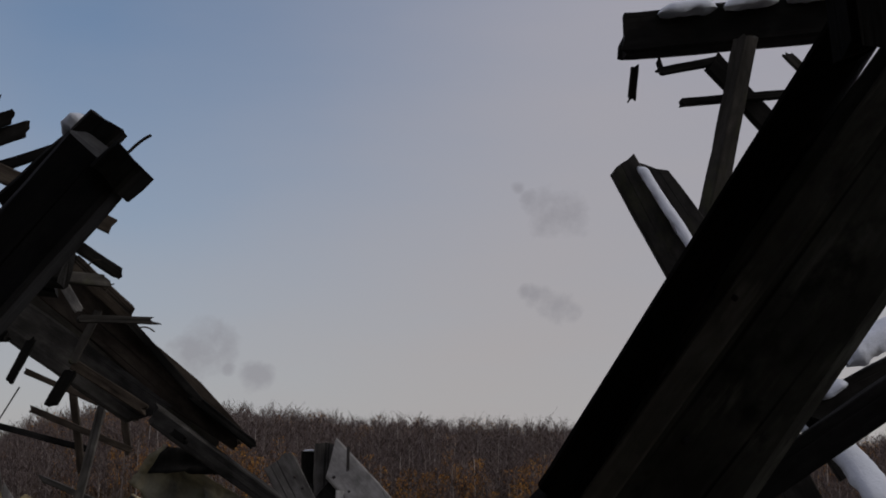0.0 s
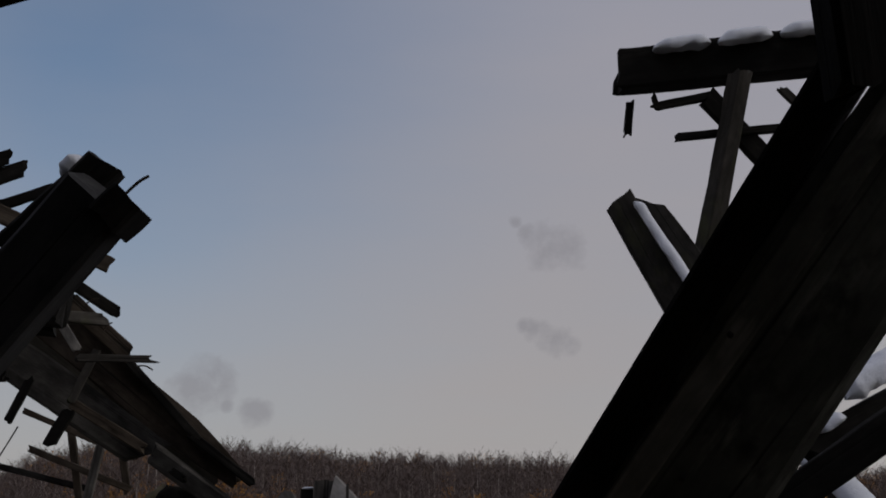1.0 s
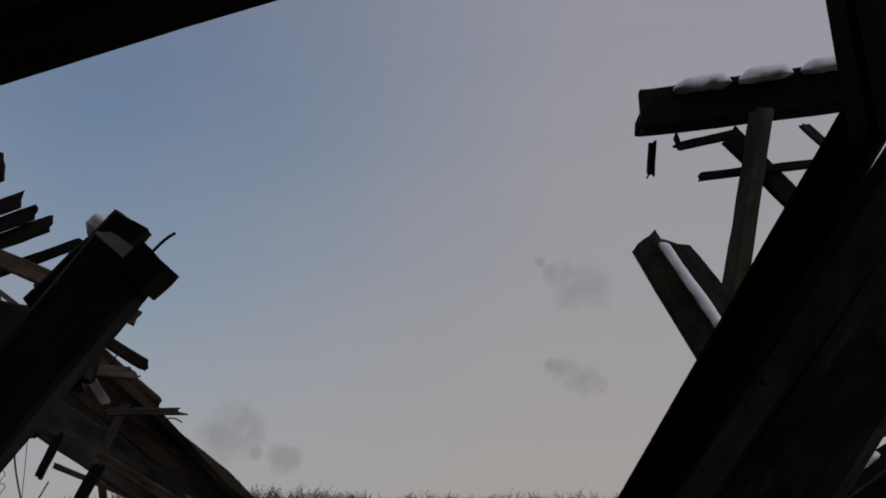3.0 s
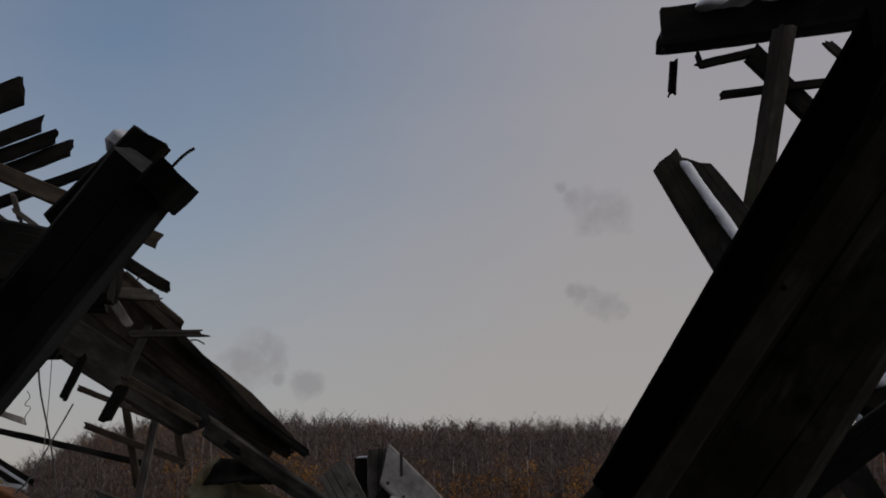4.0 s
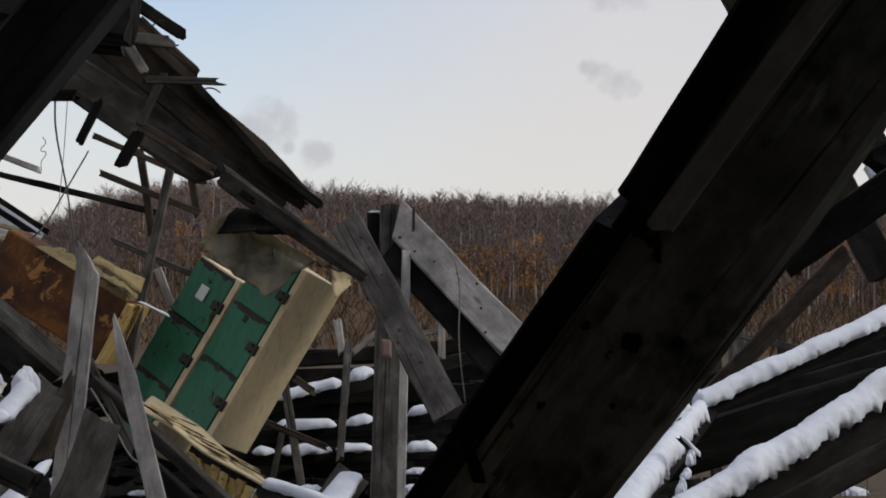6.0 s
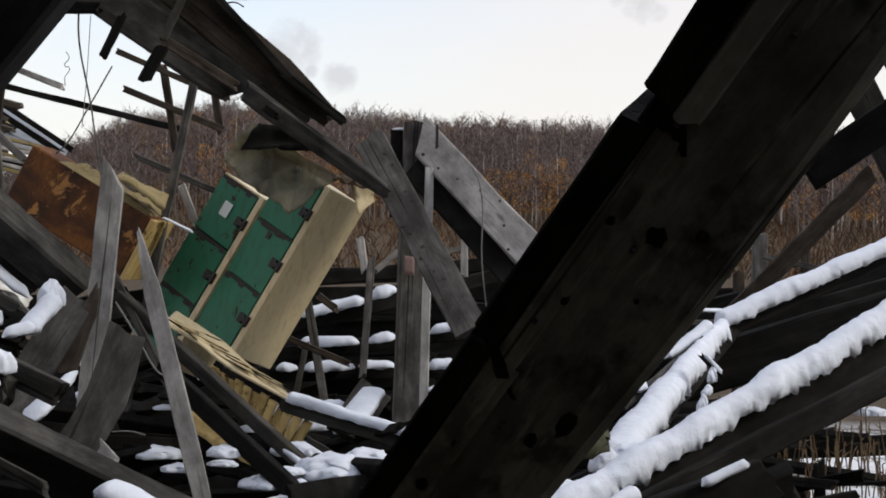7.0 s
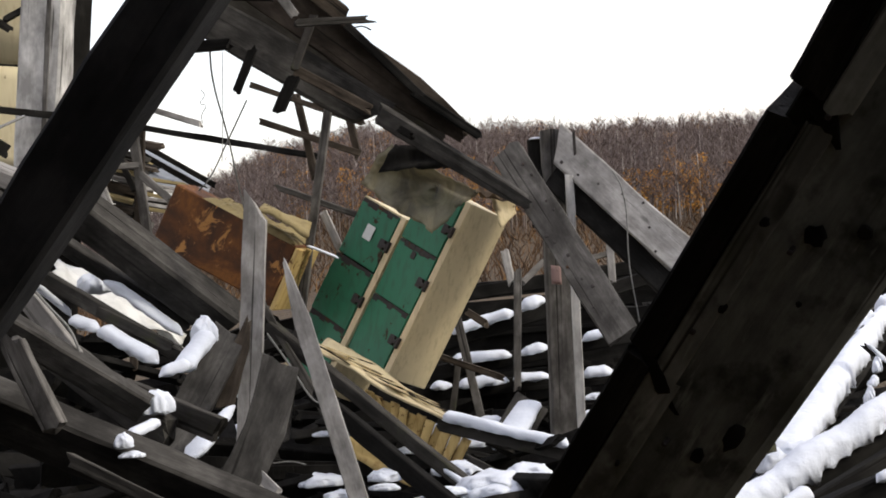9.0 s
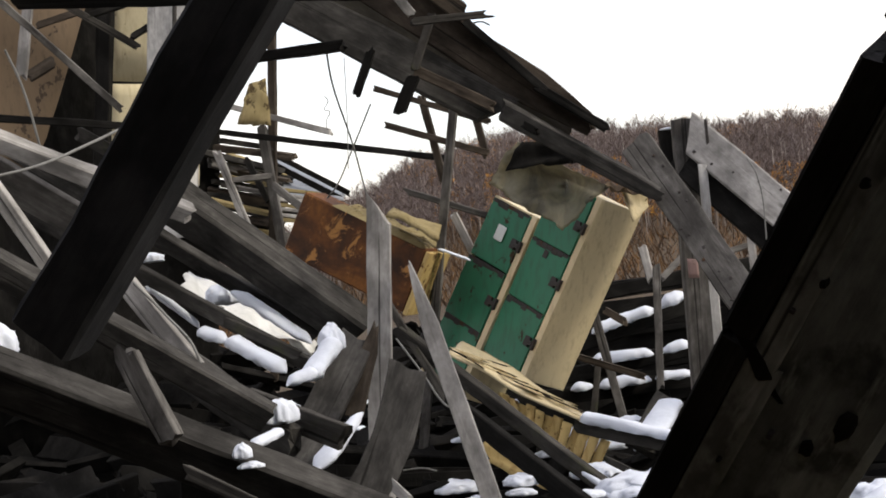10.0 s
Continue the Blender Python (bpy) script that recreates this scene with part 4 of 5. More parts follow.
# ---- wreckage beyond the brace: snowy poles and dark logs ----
# Poles, log and timbers here are near-black to carry the pile's shade.
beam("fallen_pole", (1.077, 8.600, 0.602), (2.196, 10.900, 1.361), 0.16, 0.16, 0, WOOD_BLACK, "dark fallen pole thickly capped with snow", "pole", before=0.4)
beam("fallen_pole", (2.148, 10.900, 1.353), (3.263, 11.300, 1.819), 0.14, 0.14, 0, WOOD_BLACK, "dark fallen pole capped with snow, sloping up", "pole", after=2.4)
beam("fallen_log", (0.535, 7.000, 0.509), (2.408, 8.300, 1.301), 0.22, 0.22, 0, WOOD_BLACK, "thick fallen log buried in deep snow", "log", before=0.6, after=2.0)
snow_cap((1.089, 8.500, 0.703), (2.176, 10.800, 1.388), 0.24, 0.10, "deep snow along a steep fallen pole", 41, 0.4, taper=0.6, fringe=0.5)
snow_cap((2.105, 10.800, 1.388), (4.299, 11.500, 2.309), 0.15, 0.095, "deep snow along a fallen pole", 42, 0.3, fringe=0.3)
snow_cap((0.502, 6.900, 0.559), (3.065, 8.500, 1.765), 0.145, 0.095, "deep drift of snow along a fallen log", 43, 0.5, fringe=0.5)
snow_cap((0.778, 6.750, 0.634), (1.025, 6.950, 0.732), 0.07, 0.05, "narrow ridge of snow on a dark timber", 45)
snow_heap((0.713, 7.400, 0.660), 0.13, 0.15, 0.08, 46)
snow_heap((1.004, 8.000, 0.733), 0.09, 0.12, 0.09, 47)
snow_heap((0.607, 7.100, 0.636), 0.12, 0.12, 0.06, 48)
snow_heap((1.150, 8.100, 0.780), 0.12, 0.14, 0.07, 49)
for i in range(22):
    u = (i * 0.618 + 0.1) % 1
    p = Vector((1.547, 8.400, 0.939)).lerp(Vector((1.869, 9.600, 1.148)), u) if i % 3 == 0 else Vector((1.206, 7.500, 0.682)).lerp(Vector((2.149, 8.100, 1.151)), u)
    snow_heap(p + Vector((0, 0, -0.03 * (i % 2))), 0.025 + 0.012 * (i % 3), 0.04, 0.03 + 0.012 * (i % 4), 60 + i, "crumbs of snow hanging under a fallen log")
beam("snowy_splinter", (1.798, 9.600, 1.236), (1.911, 9.600, 1.113), 0.03, 0.03, 0, WOOD_BLACK, "short splinter sticking from a snowy pole", "splinter")
snow_cap((1.795, 9.550, 1.249), (1.908, 9.550, 1.130), 0.045, 0.025, "snow on a short splinter", 57)
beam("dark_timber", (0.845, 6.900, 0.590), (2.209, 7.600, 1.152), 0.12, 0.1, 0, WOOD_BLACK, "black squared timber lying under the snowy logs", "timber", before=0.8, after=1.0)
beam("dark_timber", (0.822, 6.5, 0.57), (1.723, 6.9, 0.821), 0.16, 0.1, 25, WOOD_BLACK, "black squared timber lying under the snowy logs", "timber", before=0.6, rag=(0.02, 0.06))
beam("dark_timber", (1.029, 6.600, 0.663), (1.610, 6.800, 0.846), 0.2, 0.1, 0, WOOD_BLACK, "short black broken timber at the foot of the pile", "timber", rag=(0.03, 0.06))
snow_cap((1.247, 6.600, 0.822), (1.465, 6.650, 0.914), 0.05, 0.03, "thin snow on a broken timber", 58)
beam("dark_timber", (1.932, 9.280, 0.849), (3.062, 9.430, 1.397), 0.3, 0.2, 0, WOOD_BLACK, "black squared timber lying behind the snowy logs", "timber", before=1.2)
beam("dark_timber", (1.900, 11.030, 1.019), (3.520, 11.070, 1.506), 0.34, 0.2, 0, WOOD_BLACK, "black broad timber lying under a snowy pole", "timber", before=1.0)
# Extra timbers added to cover bright ground, their shade put into the colour.
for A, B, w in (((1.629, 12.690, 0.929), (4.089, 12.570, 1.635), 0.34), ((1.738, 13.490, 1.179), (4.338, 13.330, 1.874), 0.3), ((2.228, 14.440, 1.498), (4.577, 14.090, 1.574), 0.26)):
    beam("roof_timber", A, B, w, 0.14, 0, WOOD_BLACK, "black timber added behind the snowy poles to darken the ground", "timber", "collapsed roof timbers", before=0.8, after=1.0, rag=(0.03, 0.1))
snow_cap((1.652, 10.200, 1.187), (2.020, 10.500, 1.413), 0.09, 0.05, "line of snow on a thin board", 51)
snow_cap((1.339, 9.400, 1.020), (1.423, 9.500, 1.066), 0.06, 0.05, "line of snow on a thin board", 52)
beam("thin_board", (1.264, 9.300, 0.942), (1.925, 10.300, 1.316), 0.045, 0.03, 0, WOOD_GREY, "grey thin board slanting behind the brace", "board")
beam("thin_board", (2.040, 11.840, 1.389), (2.330, 11.990, 1.388), 0.04, 0.03, 0, WOOD_GREY, "grey thin board lying flat on the pile", "board", after=0.4)
snow_cap((2.150, 11.820, 1.478), (2.400, 11.980, 1.468), 0.1, 0.025, "thin snow on a board", 53)
beam("round_post", (3.048, 13.680, 1.667), (3.049, 13.670, 2.127), 0.13, 0.12, 0, WOOD_GREY, "grey round post standing in the wreckage", "post", before=2.0)
beam("fallen_board", (2.889, 12.900, 1.667), (3.761, 12.640, 2.625), 0.15, 0.06, 0, WOOD_BROWN, "brown broad board leaning up against the wreck", "board", before=0.5)
beam("cross_rail", (2.999, 13.280, 1.927), (3.359, 13.190, 1.846), 0.05, 0.04, 0, WOOD_GREY, "grey rail between two posts", "rail", after=0.3)
beam("short_post", (3.359, 13.300, 1.706), (3.369, 13.290, 2.006), 0.07, 0.06, 0, WOOD_BROWN, "brown short post with a rail", "post", before=1.6)
beam("short_post", (2.858, 13.620, 1.637), (2.859, 13.620, 1.797), 0.09, 0.08, 0, WOOD_BROWN, "reddish short post end in the pile", "post", before=1.6)
beam("upper_board", (1.487, 5.800, 2.119), (1.898, 5.650, 2.408), 0.14, 0.05, 0, WOOD_BLACK, "black board hanging high beside the brace", "board", after=0.6)
rag = sheet("hanging_rag", (1.527, 5.790, 2.139), (1.567, 5.780, 2.149), (1.567, 5.780, 2.069), (1.537, 5.790, 2.069), 5, 6, CLOTH, 0.01, 0.015, 3, 0.004)
tagged(rag, "black torn rag hanging from a board", "rag")
leafy = sheet("green_rag", (0.833, 7.820, 0.781), (0.993, 7.810, 0.851), (1.013, 7.910, 0.890), (0.994, 7.920, 0.990), 6, 6, OLIVE, 0.03, 0.02, 5, 0.004)
tagged(leafy, "stiff olive rag caught between the logs", "rag")
wire("snowy_branch", [(2.240, 9.660, 0.299), (2.370, 9.620, 0.248), (2.560, 9.570, 0.178), (2.790, 9.490, 0.138)], 0.05, SNOW, "thin branch coated in snow", "branch")
snow_cap((1.542, 7.950, 0.330), (2.292, 7.780, 0.379), 0.3, 0.1, "drift of snow at the foot of the pile", 56)
beam("fence_post", (2.779, 10.510, 0.048), (2.789, 10.570, 0.468), 0.07, 0.06, 0, WOOD_BLACK, "dark post of a broken fence in the snow", "post", before=0.4)
beam("fence_rail", (2.549, 10.610, 0.308), (3.259, 10.420, 0.347), 0.03, 0.03, 0, WOOD_BLACK, "dark thin rail of a broken fence", "rail")
beam("fence_rail", (2.539, 10.590, 0.158), (3.249, 10.390, 0.157), 0.03, 0.03, 0, WOOD_BLACK, "dark thin rail of a broken fence", "rail")
rng = random.Random(8)
sv, sf = [], []
for i in range(90):
    p = Vector((3.187, 11.450, 0.067)) + Vector((rng.uniform(-0.5, 0.9), rng.uniform(-1, 2), 0))
    p.z = 0.0
    q = p + Vector((rng.uniform(-0.15, 0.15), rng.uniform(-0.1, 0.1), rng.uniform(0.3, 0.75)))
    for k in range(5):
        a, b = p.lerp(q, k / 5), p.lerp(q, (k + 1) / 5)
        w = Vector((0.006, 0, 0))
        j = len(sv)
        sv += [tuple(a - w), tuple(a + w), tuple(b + w * 0.8), tuple(b - w * 0.8)]
        sf.append((j, j + 1, j + 2, j + 3))
        if k > 2:
            e = b + Vector((rng.uniform(-0.08, 0.08), rng.uniform(-0.05, 0.05), rng.uniform(0, 0.06)))
            j = len(sv)
            sv += [tuple(b - w), tuple(b + w * 2), tuple(e)]
            sf.append((j, j + 1, j + 2))
tagged(link_mesh("dry_weeds", sv, sf, STALK), "brown dry weed stalks standing in snow", "weeds", kind="stuff")

beam("high_timber", (2.099, 6.300, 2.614), (2.565, 6.400, 2.843), 0.12, 0.12, 0, WOOD_BLACK, "black timber end showing past the brace, snow on it", "timber", after=0.8, before=0.1)
snow_cap((2.178, 6.200, 2.766), (2.486, 6.300, 2.948), 0.13, 0.09, "deep snow on a high black timber", 59)
snow_cap((2.049, 6.200, 2.621), (2.172, 6.200, 2.691), 0.07, 0.05, "snow on the end of a high black timber", 77)

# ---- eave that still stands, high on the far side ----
# Backlit eave: silhouette darkness is put into the black wood colour.
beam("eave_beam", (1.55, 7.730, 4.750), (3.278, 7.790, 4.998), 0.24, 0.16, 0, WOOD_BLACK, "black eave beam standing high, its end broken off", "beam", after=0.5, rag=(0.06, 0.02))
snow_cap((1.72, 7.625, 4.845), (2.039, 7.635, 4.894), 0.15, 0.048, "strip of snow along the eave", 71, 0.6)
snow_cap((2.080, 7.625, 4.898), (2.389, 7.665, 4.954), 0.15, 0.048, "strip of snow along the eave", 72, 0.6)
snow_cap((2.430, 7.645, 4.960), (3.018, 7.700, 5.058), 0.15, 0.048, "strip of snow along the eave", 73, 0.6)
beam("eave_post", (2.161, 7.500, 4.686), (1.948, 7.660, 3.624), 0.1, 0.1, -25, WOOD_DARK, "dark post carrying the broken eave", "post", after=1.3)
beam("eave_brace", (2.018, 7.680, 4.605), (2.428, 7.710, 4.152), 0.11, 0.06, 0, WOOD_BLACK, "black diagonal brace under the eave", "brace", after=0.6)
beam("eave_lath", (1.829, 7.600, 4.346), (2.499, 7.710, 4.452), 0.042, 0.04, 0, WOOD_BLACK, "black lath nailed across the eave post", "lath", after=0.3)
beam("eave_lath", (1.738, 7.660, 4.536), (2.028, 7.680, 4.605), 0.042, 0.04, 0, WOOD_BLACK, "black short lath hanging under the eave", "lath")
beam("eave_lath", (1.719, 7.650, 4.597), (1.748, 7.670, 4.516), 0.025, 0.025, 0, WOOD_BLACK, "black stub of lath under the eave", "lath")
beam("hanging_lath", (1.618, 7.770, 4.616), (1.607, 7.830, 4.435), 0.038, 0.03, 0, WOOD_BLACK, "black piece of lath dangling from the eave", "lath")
wire("hanging_wire", [(1.607, 7.830, 4.445), (1.597, 7.830, 4.435), (1.587, 7.840, 4.415)], 0.006, IRON, "short bent wire at the end of a lath", "wire")
beam("eave_brace", (2.448, 7.750, 4.682), (2.609, 7.760, 4.522), 0.045, 0.04, 0, WOOD_DARK, "dark thin brace under the eave", "brace", after=0.4)
beam("broken_plank", (1.392, 7.0, 3.84), (1.651, 6.93, 3.294), 0.15, 0.07, 12, WOOD_DARK, "dark broken plank jutting up behind the brace", "plank", after=1.3, rag=(0.02, 0.02), slant=(0.06, 0))
beam("broken_plank", (1.568, 7.1, 3.836), (1.754, 7.03, 3.499), 0.14, 0.05, 14, WOOD_DARK, "dark broken plank lying behind another, top torn", "plank", after=1.3, rag=(0.03, 0.02), slant=(-0.12, 0), tip=(0.8, 1))
snow_cap((2.106, 6.590, 2.617), (2.300, 6.090, 2.158), 0.16, 0.06, "snow lying along the foot of a broken plank", 76)
snow_cap((1.451, 6.94, 3.808), (1.696, 6.87, 3.357), 0.075, 0.04, "snow lying in the groove between two planks", 75)

# ---- laths and rungs under the fallen rafter ----
G = "laths under the rafter"
beam("lath", (-2.21, 11.24, 3.35), (-1.42, 11.42, 3.03), 0.045, 0.04, 0, WOOD_BROWN, "brown lath sticking out under the rafter", "lath", G)
beam("lath", (-2.18, 11.38, 3.09), (-1.46, 11.54, 2.81), 0.048, 0.04, 0, WOOD_BROWN, "brown lath sticking out under the rafter", "lath", G)
beam("lath", (-2.14, 11.65, 2.61), (-1.54, 11.76, 2.36), 0.045, 0.04, 0, WOOD_GREY, "grey lath low under the rafter", "lath", G)
beam("lath_post", (-1.64, 11.26, 3.19), (-1.89, 11.52, 2.15), 0.065, 0.06, 0, WOOD_GREY, "grey upright carrying the broken laths", "post", after=1.6)
beam("lath_post", (-1.92, 11.51, 3.28), (-1.83, 11.60, 2.65), 0.055, 0.05, 0, WOOD_BROWN, "brown slanting upright among the laths", "post")
beam("lath_post", (-1.56, 11.69, 3.11), (-1.51, 11.73, 2.81), 0.055, 0.05, 0, WOOD_BROWN, "brown slanting upright among the laths", "post")
beam("lath_post", (-1.82, 11.82, 2.41), (-1.71, 11.85, 2.11), 0.055, 0.05, 0, WOOD_PALE, "pale slanting stick beside the lockers", "post")
beam("dangling_stub", (-1.84, 9.37, 3.24), (-1.93, 9.38, 3.05), 0.05, 0.05, 0, WOOD_BLACK, "black stub of lath hanging from the rafter", "lath", G, before=0.06)
beam("dangling_stub", (-1.59, 9.44, 3.10), (-1.69, 9.45, 2.92), 0.07, 0.06, 0, WOOD_BLACK, "black stub of board hanging from the rafter", "lath", G, before=0.02)
beam("rafter_lath", (-1.584, 9.150, 3.877), (-1.337, 9.520, 3.754), 0.07, 0.05, 0, WOOD_BLACK, "black lath end jutting over the rafter", "lath", G, before=0.5)
beam("rafter_lath", (-1.764, 8.960, 3.631), (-1.377, 9.330, 3.666), 0.075, 0.03, 0, WOOD_DARK, "dark splintered lath across the rafter", "lath", G, rag=(0.02, 0.1))
beam("rafter_lath", (-1.507, 9.150, 3.398), (-1.158, 9.400, 3.435), 0.045, 0.03, 0, WOOD_DARK, "dark splintered lath across the rafter", "lath", G, rag=(0.02, 0.12))
beam("rafter_lath", (-1.565, 9.280, 3.757), (-1.259, 9.580, 3.494), 0.11, 0.03, 0, WOOD_BROWN, "brown board lying on the rafter", "lath", G)
beam("rafter_lath", (-1.724, 9.240, 3.789), (-1.537, 9.340, 3.487), 0.06, 0.03, 0, WOOD_PALE, "pale torn slat on the rafter", "lath", G)
for k, (A, B) in enumerate((((-1.38, 9.34, 3.60), (-1.33, 9.34, 3.65)), ((-1.18, 9.40, 3.39), (-1.08, 9.42, 3.37)), ((-1.49, 9.29, 3.75), (-1.41, 9.30, 3.79)))):
    wire("splinter", [A, tuple((Vector(A) + Vector(B)) / 2 + Vector((0, 0, 0.015))), B], 0.005, WOOD_BROWN, "thin splinter sticking from a broken lath", "splinter")
beam("cross_piece", (-2.185, 8.360, 3.169), (-1.704, 8.170, 3.137), 0.055, 0.06, 0, WOOD_BLACK, "black cross piece between the leaning timbers", "beam", before=0.4)

# ---- standing frame of the far building ----
G = "standing frame of the far shed"
beam("frame_rail", (-4.28, 14.00, 3.54), (-1.82, 11.89, 2.84), 0.05, 0.05, 0, WOOD_BLACK, "long black rail spanning open air", "rail", before=1.0)
beam("frame_rail", (-3.83, 14.02, 3.64), (-3.25, 13.99, 3.42), 0.055, 0.05, 0, WOOD_PALE, "pale broken rail pointing into the open", "rail", before=0.4)
beam("frame_post", (-3.79, 14.17, 4.11), (-3.97, 14.30, 2.55), 0.075, 0.07, 0, WOOD_BROWN, "brown standing post of the shed frame", "post", G, before=0.6, after=1.4)
beam("frame_post", (-3.90, 14.01, 3.55), (-3.85, 14.12, 2.55), 0.085, 0.07, 0, WOOD_GREY, "grey leaning post of the shed frame", "post", G, after=1.0)
beam("frame_post", (-4.29, 13.81, 3.35), (-4.15, 13.91, 2.81), 0.07, 0.05, 0, WOOD_PALE, "pale slanting board in the shed frame", "post", G, after=0.5)
beam("frame_rung", (-4.23, 13.86, 3.07), (-3.86, 13.97, 3.08), 0.055, 0.05, 0, WOOD_GREY, "grey rung in the shed frame", "rung", G)
beam("frame_rung", (-4.32, 14.00, 3.47), (-3.86, 14.15, 3.36), 0.05, 0.05, 0, WOOD_DARK, "dark rung in the shed frame", "rung", G)
beam("frame_brace", (-4.10, 14.09, 3.27), (-3.95, 14.18, 2.86), 0.06, 0.05, 0, WOOD_DARK, "dark brace in the shed frame", "brace", G)
beam("frame_brace", (-3.80, 13.89, 2.98), (-3.52, 13.79, 2.73), 0.07, 0.05, 0, WOOD_GREY, "grey brace behind the rusty sheet", "brace", G)
torn = sheet("beige_panel", (-4.05, 13.75, 3.56), (-3.76, 13.84, 3.53), (-3.78, 13.88, 3.97), (-3.93, 13.84, 3.93), 8, 8, FOAM, 0.03, 0.02, 5, 0.01)
tagged(torn, "torn beige panel hanging on the frame", "panel")
roofp = empty("fallen_roof", Matrix.Translation((-3.95, 15.71, 3.17)), "fallen grey sheet roof on stacked boards", "roof")
under(roofp, sheet("roof_sheet", (-4.17, 15.14, 3.02), (-3.52, 15.33, 2.87), (-3.82, 16.78, 3.10), (-4.53, 16.56, 3.53), 12, 8, SHEET, 0.03, 0.02, 6, 0.015))
for k, (A, B) in enumerate((((-4.30, 15.58, 3.49), (-3.56, 15.82, 2.99)), ((-4.22, 15.41, 3.34), (-3.61, 15.61, 2.93)))):
    beam("verge_board", A, B, 0.06, 0.05, 0, WOOD_BLACK, parent=roofp)
for k in range(7):
    A, B = Vector((-4.12, 14.84, 3.05)) + Vector((0, 0, -0.05 * k)), Vector((-3.66, 14.98, 2.95)) + Vector((0.03 * (k % 3), 0, -0.05 * k - 0.02 * (k % 2)))
    beam("stacked_board", A, B, 0.035, 0.2, 0, FOAM if k % 3 == 0 else WOOD_PALE, parent=roofp)
stack = empty("board_stack", Matrix.Translation((-4.45, 15.16, 3.08)), "jumble of pale and dark boards fallen inside the shed frame", "boards")
rs = random.Random(17)
for k in range(24):
    A = Vector((-4.76, 15.01, 3.55)).lerp(Vector((-4.88, 15.06, 2.56)), k / 23) + Vector((rs.uniform(-0.1, 0.15), rs.uniform(-0.3, 0.3), 0))
    B = Vector((-4.01, 15.26, 3.34)).lerp(Vector((-4.12, 15.30, 2.47)), k / 23) + Vector((rs.uniform(-0.25, 0.1), rs.uniform(-0.3, 0.3), rs.uniform(-0.08, 0.05)))
    beam("board", A, B, rs.uniform(0.03, 0.09), 0.1, rs.uniform(-20, 20), (WOOD_BROWN, WOOD_MID, FOAM, WOOD_DARK, WOOD_GREY)[k % 5], parent=stack)
wire("hanging_cable", [(-1.98, 8.91, 3.28), (-2.11, 9.53, 3.15), (-2.23, 10.48, 2.83), (-2.26, 10.80, 2.61), (-2.27, 11.02, 2.42)], 0.006, CABLE, "grey cable strung down from the rafter")
wire("hanging_cable", [(-2.19, 10.95, 3.20), (-2.40, 11.15, 2.92), (-2.59, 11.33, 2.68), (-2.69, 11.42, 2.61)], 0.006, CABLE, "thin grey cable crossing another")
wire("hanging_cable", [(-2.33, 10.87, 3.55), (-2.36, 10.92, 3.16), (-2.40, 10.96, 2.76)], 0.003, CABLE, "hair-thin wire hanging in the open")
wire("tangled_wire", [(-2.50, 10.87, 3.29), (-2.48, 10.88, 3.25), (-2.51, 10.88, 3.19), (-2.48, 10.89, 3.18), (-2.51, 10.89, 3.11), (-2.51, 10.90, 3.05)], 0.003, CABLE, "thin wire tangled in loops")

# ---- rusted box with foam ----
rb = pose(-2.506, 11.61, 2.196, 0.1, 29.5, -15.3)
rust = empty("rusted_tank", rb, "rust-brown sheet steel box, corroded, foam on its top", "steel box")
v, f = block(-0.56, 0.56, -0.15, 0.15, -0.25, 0.25, 0.012)
part("body", v, f, RUST, rust)
v, f = block(0.562, 0.60, -0.16, 0.2, -0.26, 0.24, 0.006)
part("end_board", v, f, OCHRE, rust, "yellow end board")
rv = []
bm = bmesh.new()
bmesh.ops.create_grid(bm, x_segments=22, y_segments=8, size=1.0)
for q in bm.verts:
    hump = 0.035 + 0.04 * noise.noise((q.co.x * 3, q.co.y * 2, 1)) + 0.03 * noise.noise((q.co.x * 9, q.co.y * 7, 5))
    edge = max(abs(q.co.x), abs(q.co.y))
    q.co = Vector((q.co.x * 0.42 + 0.12, q.co.y * 0.2 + 0.04, 0.245 + hump * (1 - edge ** 6)))
vv = [tuple(q.co) for q in bm.verts]
bm.verts.index_update()
ff = [tuple(w.index for w in q.verts) for q in bm.faces]
bm.free()
part("foam_top", vv, ff, FOAM, rust, "crumbling yellow foam")
wisp = sheet("foam_slab", (-2.21, 11.23, 2.43), (-1.84, 11.12, 2.18), (-1.89, 11.51, 2.29), (-2.23, 11.54, 2.45), 10, 4, FOAM, 0.02, 0.02, 8, 0.03)
tagged(wisp, "strip of yellow foam lying behind a plank", "foam")
snow_cap((-1.90, 11.41, 2.14), (-1.67, 11.46, 2.03), 0.06, 0.018, "snow lying behind the rusty box", 82)

# ---- splintered planks standing in the pile ----
G = "splintered planks"
beam("splintered_plank", (-1.87, 8.97, 1.28), (-1.78, 8.98, 2.32), 0.14, 0.03, 0, WOOD_PALE, "pale splintered plank standing upright, top cut slanting", "plank", G, slant=(0, -0.17), rag=(0.03, 0.035), before=0.4)
beam("splintered_plank", (-1.16, 8.51, 0.43), (-1.62, 8.93, 1.97), 0.1, 0.04, 0, WOOD_PALE, "thin grey plank split to a point", "plank", G, tip=(1, 0.15), rag=(0.02, 0.02))
beam("splintered_plank", (-2.189, 8.15, 0.938), (-1.943, 8.85, 1.573), 0.215, 0.06, 0, WOOD_MID, "broad dark plank leaning in the pile", "plank", G, slant=(0, -0.06), rag=(0.02, 0.03))
beam("splintered_plank", (-1.96, 8.63, 1.16), (-1.84, 8.83, 1.61), 0.1, 0.03, 0, WOOD_BROWN, "brown split sliver of plank", "plank", G, tip=(1, 0.3), rag=(0.02, 0.06))
